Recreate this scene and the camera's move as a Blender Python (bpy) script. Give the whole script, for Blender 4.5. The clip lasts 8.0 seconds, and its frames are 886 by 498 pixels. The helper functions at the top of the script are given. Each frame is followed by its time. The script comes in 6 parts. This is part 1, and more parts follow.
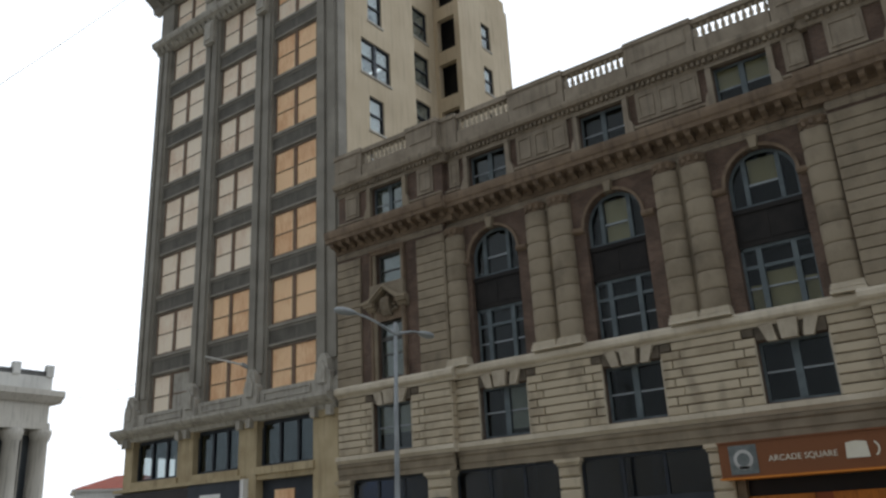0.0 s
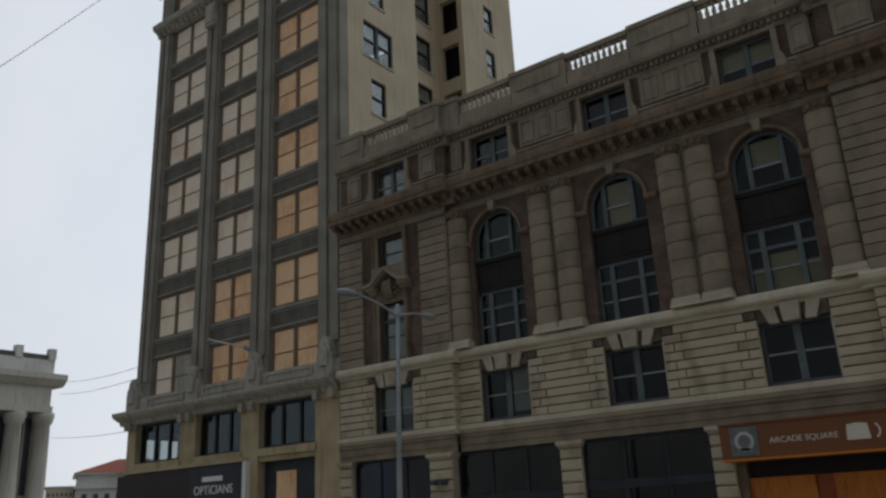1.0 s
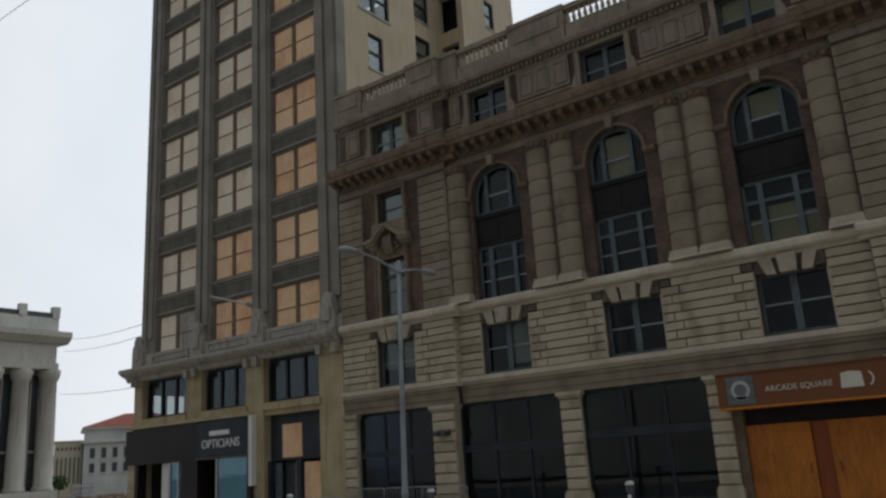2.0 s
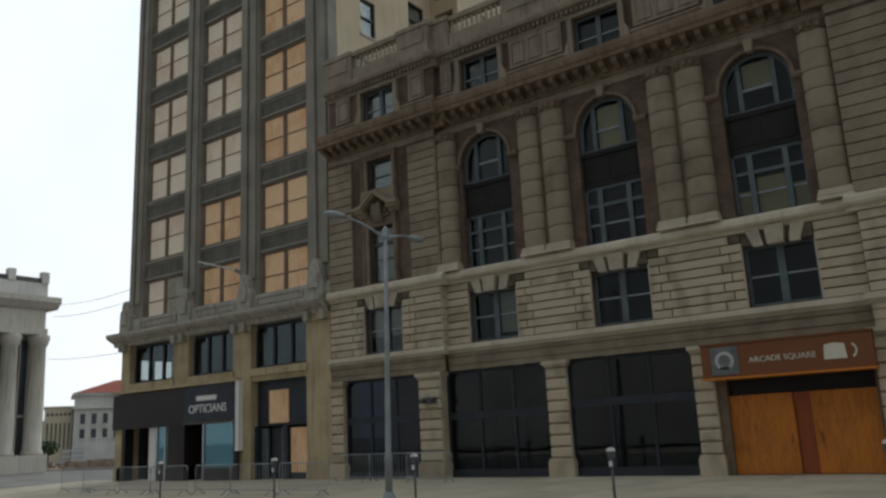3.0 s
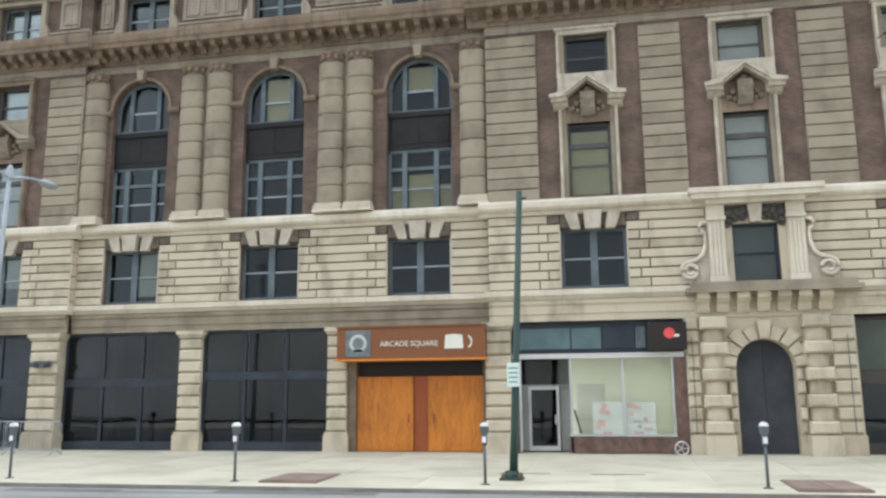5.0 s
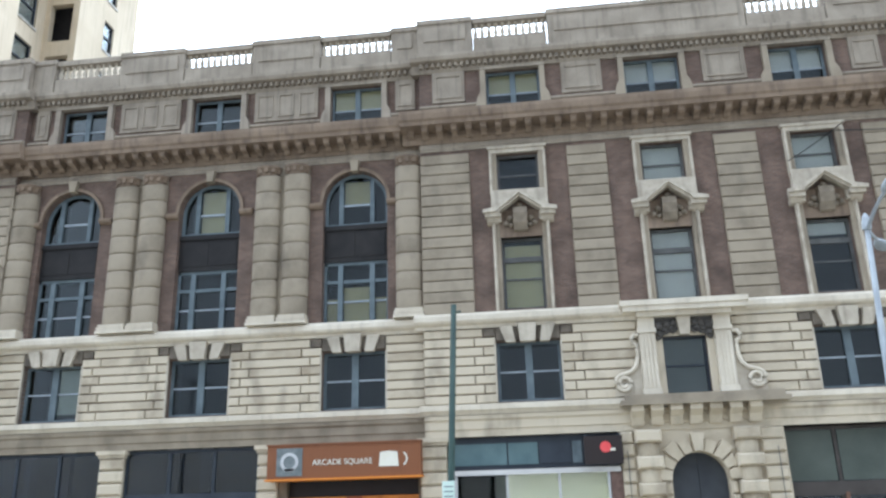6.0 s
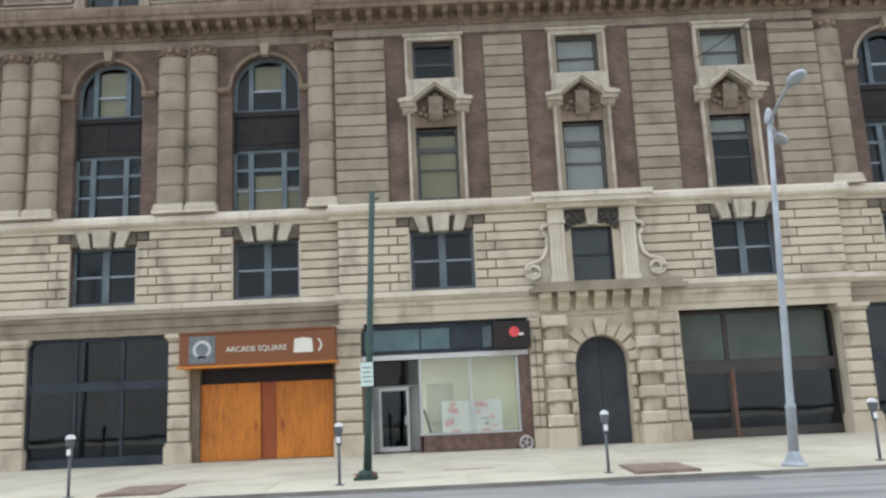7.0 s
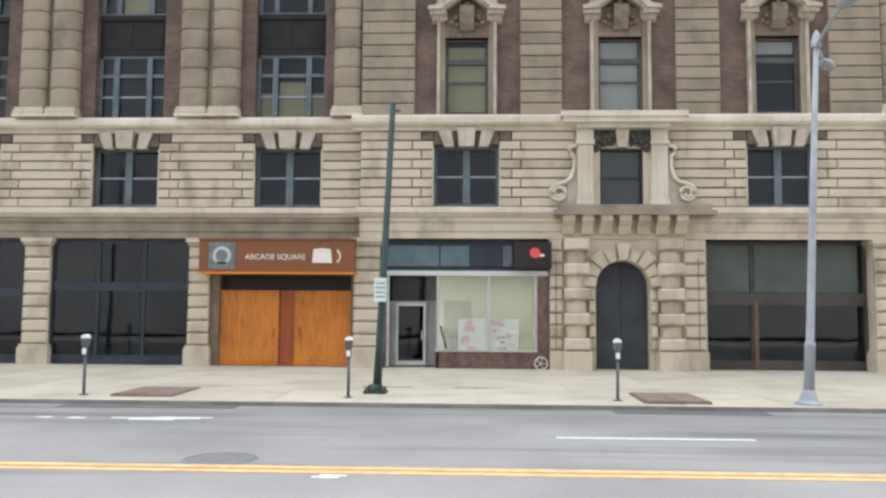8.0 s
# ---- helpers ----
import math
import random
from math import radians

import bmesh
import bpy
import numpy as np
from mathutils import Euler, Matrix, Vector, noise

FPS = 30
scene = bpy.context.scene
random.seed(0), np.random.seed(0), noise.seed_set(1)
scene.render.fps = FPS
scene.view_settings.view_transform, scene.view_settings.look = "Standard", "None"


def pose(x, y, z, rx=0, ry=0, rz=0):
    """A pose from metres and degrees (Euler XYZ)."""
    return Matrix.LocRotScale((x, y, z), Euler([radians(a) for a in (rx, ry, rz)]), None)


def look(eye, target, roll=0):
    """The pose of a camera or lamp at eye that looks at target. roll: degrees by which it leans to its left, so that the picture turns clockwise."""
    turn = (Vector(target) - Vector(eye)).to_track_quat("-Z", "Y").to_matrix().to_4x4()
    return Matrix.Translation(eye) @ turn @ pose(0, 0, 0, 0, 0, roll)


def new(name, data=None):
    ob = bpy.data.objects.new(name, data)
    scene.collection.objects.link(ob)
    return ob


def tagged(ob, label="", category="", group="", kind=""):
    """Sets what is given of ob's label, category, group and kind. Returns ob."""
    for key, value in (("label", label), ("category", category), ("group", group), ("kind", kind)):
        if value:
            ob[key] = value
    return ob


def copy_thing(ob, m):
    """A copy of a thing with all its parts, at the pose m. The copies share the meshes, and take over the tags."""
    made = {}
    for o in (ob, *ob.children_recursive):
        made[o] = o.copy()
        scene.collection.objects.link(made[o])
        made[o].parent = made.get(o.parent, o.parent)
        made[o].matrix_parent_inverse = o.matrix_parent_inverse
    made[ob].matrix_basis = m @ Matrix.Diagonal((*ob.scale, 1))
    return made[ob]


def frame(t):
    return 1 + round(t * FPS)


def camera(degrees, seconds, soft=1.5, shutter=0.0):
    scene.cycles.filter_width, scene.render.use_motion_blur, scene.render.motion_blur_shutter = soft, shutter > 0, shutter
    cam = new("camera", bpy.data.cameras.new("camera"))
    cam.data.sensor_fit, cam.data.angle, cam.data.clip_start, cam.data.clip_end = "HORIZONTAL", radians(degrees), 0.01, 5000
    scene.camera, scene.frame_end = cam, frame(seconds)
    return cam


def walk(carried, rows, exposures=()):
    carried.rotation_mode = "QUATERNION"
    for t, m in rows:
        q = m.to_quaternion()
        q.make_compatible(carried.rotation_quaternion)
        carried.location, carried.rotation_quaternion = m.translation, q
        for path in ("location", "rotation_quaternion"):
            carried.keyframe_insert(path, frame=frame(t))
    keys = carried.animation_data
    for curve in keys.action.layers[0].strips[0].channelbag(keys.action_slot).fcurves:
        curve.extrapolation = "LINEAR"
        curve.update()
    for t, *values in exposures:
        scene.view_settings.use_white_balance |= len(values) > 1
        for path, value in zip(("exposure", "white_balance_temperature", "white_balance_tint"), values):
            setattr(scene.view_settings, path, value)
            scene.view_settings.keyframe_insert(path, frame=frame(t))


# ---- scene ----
cam = camera(57.58, 8.0, soft=2.5)
PATH = [
    # seconds, x, y, z, yaw, pitch, roll
    (0, -0.12, -27.23, 2.04, 36.92, 19.12, 2.90),
    (0.5, 0.20, -27.54, 2.00, 37.18, 23.63, 2.97),
    (1, -0.19, -27.22, 1.92, 36.94, 18.13, 2.74),
    (1.2, -0.22, -27.16, 1.81, 36.79, 16.13, 2.40),
    (2.3, -0.03, -27.46, 2.03, 37.16, 14.47, 3.72),
    (2.5, -0.17, -27.35, 1.91, 36.94, 13.91, 3.41),
    (3, -0.02, -27.17, 1.82, 36.42, 12.77, 2.77),
    (3.5, 0.05, -26.91, 1.82, 31.64, 10.48, 2.04),
    (4, -0.03, -27.00, 1.86, 23.49, 8.47, 1.49),
    (4.5, -0.10, -26.98, 1.75, 15.76, 8.38, 0.75),
    (4.7, -0.04, -26.99, 1.79, 13.63, 9.03, 0.57),
    (5.8, 0.09, -26.98, 1.91, 7.93, 16.20, 1.06),
    (6, 0.13, -27.01, 1.92, 7.12, 18.09, 1.51),
    (6.5, -0.10, -27.04, 1.74, 3.72, 18.79, 2.51),
    (7, -0.28, -27.04, 1.62, 0.27, 10.67, 2.59),
    (7.5, -0.03, -26.65, 1.70, 0.79, 6.65, 0.45),
    (8, 0.09, -26.62, 1.79, 2.26, 4.53, -0.39),
]
walk(cam, [(t, pose(ex, ey, ez, 90 + p, r, y)) for t, ex, ey, ez, y, p, r in PATH],
     exposures=[(0.0, -1.32, 6600, 10), (0.5, -1.82, 6600, 10), (1.0, -2.22, 6600, 10), (2.3, -2.0, 6700, 10), (3.0, -1.78, 6750, 8), (3.5, -1.36, 6850, 6), (4.0, -0.46, 6800, 7), (4.5, 0.14, 6700, 8),
                (5.8, 0.52, 5700, 9), (6.5, 0.32, 5700, 9), (7.0, 0.25, 6200, 12), (7.5, 0.3, 6400, 13), (8.0, 0.3, 6450, 15)])

# ---- light: an overcast sky and a weak, wide sun ----
world = bpy.data.worlds.new("overcast_sky")
scene.world = world
world.use_nodes = True
wn = world.node_tree.nodes
sky = wn.new("ShaderNodeTexSky")
sky.sky_type = "NISHITA"
sky.sun_disc = False
sky.sun_elevation, sky.sun_rotation = radians(58), radians(-15)
sky.air_density, sky.dust_density = 1.0, 4.0
cloud = wn.new("ShaderNodeMixRGB")
cloud.inputs[0].default_value = 0.86
cloud.inputs[2].default_value = (9.6, 10.0, 10.6, 1)
tc = wn.new("ShaderNodeTexCoord")
cn = wn.new("ShaderNodeTexNoise")
cn.inputs["Scale"].default_value = 3.0
cn.inputs["Detail"].default_value = 5.0
cr = wn.new("ShaderNodeValToRGB")
cr.color_ramp.elements[0].position, cr.color_ramp.elements[1].position = 0.3, 0.75
cr.color_ramp.elements[0].color, cr.color_ramp.elements[1].color = (8.4, 9.35, 10.5, 1), (10.0, 10.6, 11.3, 1)
world.node_tree.links.new(tc.outputs["Generated"], cn.inputs["Vector"])
world.node_tree.links.new(cn.outputs["Fac"], cr.inputs[0])
# the clouds are brightest on the sun's side, behind the buildings
side = wn.new("ShaderNodeVectorMath")
side.operation = "DOT_PRODUCT"
side.inputs[1].default_value = (-0.25, 0.92, 0.3)
world.node_tree.links.new(tc.outputs["Generated"], side.inputs[0])
glow = wn.new("ShaderNodeMapRange")
glow.inputs["From Min"].default_value, glow.inputs["From Max"].default_value = -0.7, 0.8
glow.inputs["To Min"].default_value, glow.inputs["To Max"].default_value = 0.75, 3.6
world.node_tree.links.new(side.outputs["Value"], glow.inputs["Value"])
lit = wn.new("ShaderNodeVectorMath")
lit.operation = "SCALE"
world.node_tree.links.new(cr.outputs[0], lit.inputs[0])
world.node_tree.links.new(glow.outputs[0], lit.inputs["Scale"])
world.node_tree.links.new(lit.outputs[0], cloud.inputs[2])
world.node_tree.links.new(sky.outputs[0], cloud.inputs[1])
world.node_tree.links.new(cloud.outputs[0], wn["Background"].inputs[0])
wn["Background"].inputs[1].default_value = 0.115
sun = new("sun", bpy.data.lights.new("sun", "SUN"))
sun.data.energy, sun.data.angle, sun.data.color = 0.8, radians(25), (1.0, 0.95, 0.88)
sun.matrix_world = look((-14, 40, 66), (0, 0, 0))

# ---- materials ----
MATS = {}


def nodes_of(name, rough=0.8, metal=0.0):
    m = bpy.data.materials.new(name)
    m.use_nodes = True
    n, l = m.node_tree.nodes, m.node_tree.links
    b = n["Principled BSDF"]
    b.inputs["Roughness"].default_value, b.inputs["Metallic"].default_value = rough, metal
    MATS[name] = m
    return m, n, l, b


def weathered(name, low, high, scale=1.2, grain=40.0, bump=0.25, rough=0.85, metal=0.0, per_piece=0.0, streak=0.0, stain=None, spec=0.3, run=(5.0, 5.0, 0.35)):
    """A surface whose colour wanders between low and high at two scales, with fine relief, and from piece to piece."""
    m, n, l, b = nodes_of(name, rough, metal)
    b.inputs["Specular IOR Level"].default_value = spec
    geo = n.new("ShaderNodeNewGeometry")
    big = n.new("ShaderNodeTexNoise")
    big.inputs["Scale"].default_value, big.inputs["Detail"].default_value = scale, 6.0
    l.new(geo.outputs["Position"], big.inputs["Vector"])
    fine = n.new("ShaderNodeTexNoise")
    fine.inputs["Scale"].default_value, fine.inputs["Detail"].default_value = grain, 4.0
    l.new(geo.outputs["Position"], fine.inputs["Vector"])
    mix = n.new("ShaderNodeMath")
    mix.operation = "MULTIPLY_ADD"
    l.new(fine.outputs["Fac"], mix.inputs[0])
    mix.inputs[1].default_value = 0.5
    l.new(big.outputs["Fac"], mix.inputs[2])
    last = mix
    if per_piece:
        info = n.new("ShaderNodeObjectInfo")
        add = n.new("ShaderNodeMath")
        add.operation = "MULTIPLY_ADD"
        l.new(info.outputs["Random"], add.inputs[0])
        add.inputs[1].default_value = per_piece
        l.new(mix.outputs[0], add.inputs[2])
        last = add
    ramp = n.new("ShaderNodeValToRGB")
    e = ramp.color_ramp.elements
    e[0].position, e[1].position = 0.45, 1.05 + per_piece * 0.6
    e[0].color, e[1].color = (*low, 1), (*high, 1)
    l.new(last.outputs[0], ramp.inputs[0])
    out = ramp.outputs[0]
    if streak:
        wave = n.new("ShaderNodeTexNoise")
        wave.inputs["Scale"].default_value, wave.inputs["Detail"].default_value = 1.0, 5.0
        mp = n.new("ShaderNodeMapping")
        mp.inputs["Scale"].default_value = run
        l.new(geo.outputs["Position"], mp.inputs["Vector"])
        l.new(mp.outputs[0], wave.inputs["Vector"])
        r2 = n.new("ShaderNodeValToRGB")
        r2.color_ramp.elements[0].position, r2.color_ramp.elements[1].position = 0.52, 0.72
        r2.color_ramp.elements[0].color, r2.color_ramp.elements[1].color = (0, 0, 0, 1), (streak, streak, streak, 1)
        l.new(wave.outputs["Fac"], r2.inputs[0])
        mc = n.new("ShaderNodeMixRGB")
        l.new(r2.outputs[0], mc.inputs[0])
        l.new(out, mc.inputs[1])
        mc.inputs[2].default_value = (*(stain or tuple(c * 0.35 for c in low)), 1)
        out = mc.outputs[0]
    l.new(out, b.inputs["Base Color"])
    bp = n.new("ShaderNodeBump")
    bp.inputs["Strength"].default_value, bp.inputs["Distance"].default_value = bump, 0.02
    l.new(fine.outputs["Fac"], bp.inputs["Height"])
    l.new(bp.outputs[0], b.inputs["Normal"])
    return m


def brickwork(name, c1, c2, mortar):
    m, n, l, b = nodes_of(name, 0.9)
    geo = n.new("ShaderNodeNewGeometry")
    mp = n.new("ShaderNodeMapping")
    mp.inputs["Rotation"].default_value = (radians(90), 0, 0)
    l.new(geo.outputs["Position"], mp.inputs["Vector"])
    bt = n.new("ShaderNodeTexBrick")
    bt.inputs["Scale"].default_value = 1.0
    for k, v in (("Brick Width", 0.21), ("Row Height", 0.075), ("Mortar Size", 0.006)):
        bt.inputs[k].default_value = v
    bt.inputs["Color1"].default_value, bt.inputs["Color2"].default_value, bt.inputs["Mortar"].default_value = (*c1, 1), (*c2, 1), (*mortar, 1)
    l.new(mp.outputs[0], bt.inputs["Vector"])
    no = n.new("ShaderNodeTexNoise")
    no.inputs["Scale"].default_value, no.inputs["Detail"].default_value = 1.4, 6.0
    l.new(geo.outputs["Position"], no.inputs["Vector"])
    hs = n.new("ShaderNodeHueSaturation")
    mr = n.new("ShaderNodeMapRange")
    mr.inputs["From Min"].default_value, mr.inputs["From Max"].default_value = 0.3, 0.7
    mr.inputs["To Min"].default_value, mr.inputs["To Max"].default_value = 0.65, 1.3
    l.new(no.outputs["Fac"], mr.inputs["Value"])
    l.new(mr.outputs[0], hs.inputs["Value"])
    l.new(bt.outputs["Color"], hs.inputs["Color"])
    l.new(hs.outputs[0], b.inputs["Base Color"])
    bp = n.new("ShaderNodeBump")
    bp.inputs["Strength"].default_value, bp.inputs["Distance"].default_value, bp.invert = 0.5, 0.01, True
    l.new(bt.outputs["Fac"], bp.inputs["Height"])
    l.new(bp.outputs[0], b.inputs["Normal"])
    return m


def plywood(name, low, high, fine=0.18):
    m, n, l, b = nodes_of(name, 0.6)
    geo = n.new("ShaderNodeNewGeometry")
    mp = n.new("ShaderNodeMapping")
    mp.inputs["Scale"].default_value = (5.0, 5.0, 0.8)
    l.new(geo.outputs["Position"], mp.inputs["Vector"])
    no = n.new("ShaderNodeTexNoise")
    no.inputs["Scale"].default_value, no.inputs["Detail"].default_value, no.inputs["Distortion"].default_value = 1.0, 7.0, 2.2
    l.new(mp.outputs[0], no.inputs["Vector"])
    big = n.new("ShaderNodeTexNoise")
    big.inputs["Scale"].default_value = 0.8
    l.new(geo.outputs["Position"], big.inputs["Vector"])
    info = n.new("ShaderNodeObjectInfo")
    a = n.new("ShaderNodeMath")
    a.operation = "MULTIPLY_ADD"
    l.new(info.outputs["Random"], a.inputs[0])
    a.inputs[1].default_value = 0.4
    l.new(no.outputs["Fac"], a.inputs[2])
    a2 = n.new("ShaderNodeMath")
    a2.operation = "MULTIPLY_ADD"
    l.new(big.outputs["Fac"], a2.inputs[0])
    a2.inputs[1].default_value = 0.9
    l.new(a.outputs[0], a2.inputs[2])
    # short dark flecks of the face veneer
    fleck, fm, a3 = n.new("ShaderNodeTexNoise"), n.new("ShaderNodeMapping"), n.new("ShaderNodeMath")
    fm.inputs["Scale"].default_value = (22.0, 22.0, 6.0)
    fleck.inputs["Scale"].default_value, fleck.inputs["Detail"].default_value = 1.0, 4.0
    l.new(geo.outputs["Position"], fm.inputs["Vector"])
    l.new(fm.outputs[0], fleck.inputs["Vector"])
    a3.operation = "MULTIPLY_ADD"
    a3.inputs[1].default_value = fine * 2
    l.new(fleck.outputs["Fac"], a3.inputs[0])
    l.new(a2.outputs[0], a3.inputs[2])
    a2 = a3
    r = n.new("ShaderNodeValToRGB")
    r.color_ramp.elements[0].color, r.color_ramp.elements[1].color = (*low, 1), (*high, 1)
    mr = n.new("ShaderNodeMapRange")
    mr.inputs["From Min"].default_value, mr.inputs["From Max"].default_value = 0.6 + fine, 1.22 + fine
    l.new(a2.outputs[0], mr.inputs["Value"])
    l.new(mr.outputs[0], r.inputs[0])
    l.new(r.outputs[0], b.inputs["Base Color"])
    return m


def glass(name, tint=(0.55, 0.6, 0.62), gloss=0.8):
    m, n, l, b = nodes_of(name)
    n.remove(b)
    fr = n.new("ShaderNodeFresnel")
    fr.inputs["IOR"].default_value = 1.5
    mu = n.new("ShaderNodeMath")
    mu.operation = "MULTIPLY_ADD"
    mu.inputs[1].default_value, mu.inputs[2].default_value = gloss, 0.008
    l.new(fr.outputs[0], mu.inputs[0])
    tr, gl, mx = n.new("ShaderNodeBsdfTransparent"), n.new("ShaderNodeBsdfGlossy"), n.new("ShaderNodeMixShader")
    tr.inputs[0].default_value = (*tint, 1)
    gl.inputs["Roughness"].default_value = 0.03
    gl.inputs["Color"].default_value = (0.86, 0.91, 0.94, 1)
    geo, no, bp = n.new("ShaderNodeNewGeometry"), n.new("ShaderNodeTexNoise"), n.new("ShaderNodeBump")
    no.inputs["Scale"].default_value = 1.1
    bp.inputs["Strength"].default_value, bp.inputs["Distance"].default_value = 0.04, 0.05
    l.new(geo.outputs["Position"], no.inputs["Vector"])
    l.new(no.outputs["Fac"], bp.inputs["Height"])
    l.new(bp.outputs[0], gl.inputs["Normal"])
    l.new(mu.outputs[0], mx.inputs[0])
    l.new(tr.outputs[0], mx.inputs[1])
    l.new(gl.outputs[0], mx.inputs[2])
    l.new(mx.outputs[0], n["Material Output"].inputs[0])
    return m


STONE = weathered("buff_limestone", (0.28, 0.226, 0.155), (0.53, 0.455, 0.338), per_piece=0.65, streak=0.45, stain=(0.1, 0.078, 0.056), run=(1.3, 1.3, 0.6))
BELT = weathered("washed_limestone", (0.46, 0.395, 0.3), (0.68, 0.61, 0.49), scale=0.9, streak=0.22, stain=(0.2, 0.17, 0.13))
GREYSTONE = weathered("sooty_limestone", (0.165, 0.132, 0.092), (0.315, 0.262, 0.19), per_piece=0.3, streak=0.35, stain=(0.08, 0.066, 0.052), run=(1.2, 1.2, 0.7))
DARKSTONE = weathered("dark_mottled_stone", (0.055, 0.045, 0.035), (0.2, 0.165, 0.125), scale=2.5, streak=0.4, stain=(0.04, 0.034, 0.028), run=(2.0, 2.0, 0.8))
CORNICE = weathered("sooty_terracotta", (0.13, 0.091, 0.062), (0.275, 0.205, 0.145), streak=0.5, stain=(0.05, 0.04, 0.035))
ATTIC = weathered("attic_stone", (0.2, 0.165, 0.125), (0.36, 0.305, 0.235), streak=0.4)
PALE = weathered("pale_carved_stone", (0.33, 0.28, 0.212), (0.54, 0.475, 0.375), scale=2.5, streak=0.35)
BRICK = brickwork("red_brown_brick", (0.148, 0.093, 0.066), (0.108, 0.067, 0.048), (0.15, 0.128, 0.108))
FRAME = weathered("blue_grey_paint", (0.075, 0.096, 0.105), (0.15, 0.182, 0.195), scale=3, rough=0.6)
GREYPAINT = weathered("grey_brown_window_paint", (0.06, 0.06, 0.056), (0.125, 0.122, 0.115), scale=3, rough=0.6)
SASH = weathered("pale_grey_sash_paint", (0.22, 0.25, 0.27), (0.36, 0.39, 0.41), scale=4, rough=0.6)
DARKFRAME = weathered("dark_bronze_paint", (0.018, 0.023, 0.032), (0.042, 0.05, 0.062), rough=0.5)
ALU = weathered("aluminium", (0.4, 0.4, 0.4), (0.58, 0.58, 0.57), rough=0.4, metal=0.7)
SPANDREL = weathered("black_spandrel", (0.008, 0.007, 0.007), (0.024, 0.021, 0.019), scale=2.0, rough=0.7)
GLASS = glass("window_glass", (0.74, 0.75, 0.73), 0.5)
SHOPGLASS = glass("dark_shop_glass", (0.13, 0.21, 0.34), 1.1)
BLIND = weathered("yellowed_blind", (0.6, 0.53, 0.31), (0.78, 0.71, 0.46), scale=1.0, grain=6, bump=0.05)
PALEBLIND = weathered("white_blind", (0.78, 0.78, 0.77), (0.93, 0.93, 0.91), scale=1.0, grain=6, bump=0.05)
GREYBLIND = weathered("grey_green_blind", (0.36, 0.4, 0.37), (0.54, 0.58, 0.54), scale=1.0, grain=6, bump=0.05)
# room shells: the gloom indoors is put into this dark plaster colour
ROOM = weathered("shade_toned_plaster", (0.07, 0.07, 0.068), (0.16, 0.157, 0.15), scale=0.5)
SHOPWALL = weathered("cream_shop_wall", (0.84, 0.82, 0.64), (0.92, 0.9, 0.75), scale=0.6, bump=0.05)
PLY = plywood("orange_varnished_plywood", (0.28, 0.08, 0.006), (0.58, 0.195, 0.018), fine=0.3)
PLYDARK = plywood("dark_orange_plywood", (0.2, 0.04, 0.008), (0.3, 0.07, 0.014))
SIGNWOOD = plywood("red_brown_sign_wood", (0.115, 0.034, 0.009), (0.19, 0.064, 0.018))
BOARD = plywood("tan_board", (0.7, 0.34, 0.15), (0.97, 0.65, 0.38))
BOARDPALE = plywood("cream_board", (0.76, 0.54, 0.38), (0.95, 0.82, 0.65))
CLAD = weathered("grey_brown_cladding", (0.185, 0.172, 0.146), (0.335, 0.312, 0.266), scale=0.7, streak=0.3, stain=(0.26, 0.24, 0.21))
CLADDARK = weathered("dark_grey_panel", (0.08, 0.075, 0.064), (0.165, 0.154, 0.133), scale=0.9, streak=0.4, stain=(0.24, 0.22, 0.19))
BROWNPAINT = weathered("brown_window_paint", (0.13, 0.085, 0.06), (0.24, 0.165, 0.12), scale=2)
CLADLIGHT = weathered("grey_terracotta", (0.3, 0.28, 0.24), (0.5, 0.47, 0.41), scale=2.0, streak=0.5)
BUFF = weathered("yellow_buff_stone", (0.36, 0.28, 0.165), (0.56, 0.465, 0.3), scale=0.9, streak=0.4)
STUCCO = weathered("tan_stucco", (0.46, 0.37, 0.25), (0.62, 0.52, 0.375), scale=0.35, streak=0.35, stain=(0.26, 0.21, 0.15))
MAROON = weathered("dark_maroon_panel", (0.012, 0.009, 0.009), (0.03, 0.02, 0.018), scale=0.6, rough=0.45)
TEAL = weathered("teal_panel", (0.03, 0.13, 0.18), (0.065, 0.22, 0.28), scale=0.8, rough=0.35)
WHITE = weathered("white_paint", (0.7, 0.7, 0.68), (0.85, 0.85, 0.83), rough=0.5)
CONCRETE = weathered("pale_concrete", (0.335, 0.3, 0.222), (0.495, 0.45, 0.345), scale=0.5, grain=25, per_piece=0.25, streak=0.55, stain=(0.3, 0.26, 0.2), run=(0.7, 1.1, 1.0))
KERB = weathered("kerb_concrete", (0.15, 0.135, 0.118), (0.27, 0.25, 0.215), scale=1.5)
HATCH = weathered("mauve_rusty_plate", (0.155, 0.108, 0.088), (0.26, 0.188, 0.155), scale=2.0, rough=0.7)
DULLTEAL = weathered("dull_teal_glass", (0.06, 0.1, 0.11), (0.12, 0.18, 0.185), rough=0.3)
DULLGREEN = weathered("dull_green_panel", (0.05, 0.062, 0.052), (0.095, 0.11, 0.092), scale=0.8, rough=0.3)
ASPHALT = weathered("worn_grey_asphalt", (0.16, 0.157, 0.144), (0.265, 0.26, 0.24), scale=0.3, grain=55, bump=0.4, streak=0.85, stain=(0.095, 0.094, 0.09), run=(0.1, 1.5, 1.0))
ROADPAINT = weathered("white_road_paint", (0.38, 0.38, 0.37), (0.72, 0.72, 0.7), scale=9)
YELLOW = weathered("yellow_road_paint", (0.42, 0.26, 0.11), (0.66, 0.42, 0.19), scale=4)
TAR = weathered("tar_patch", (0.09, 0.089, 0.086), (0.145, 0.143, 0.14), scale=1.0)
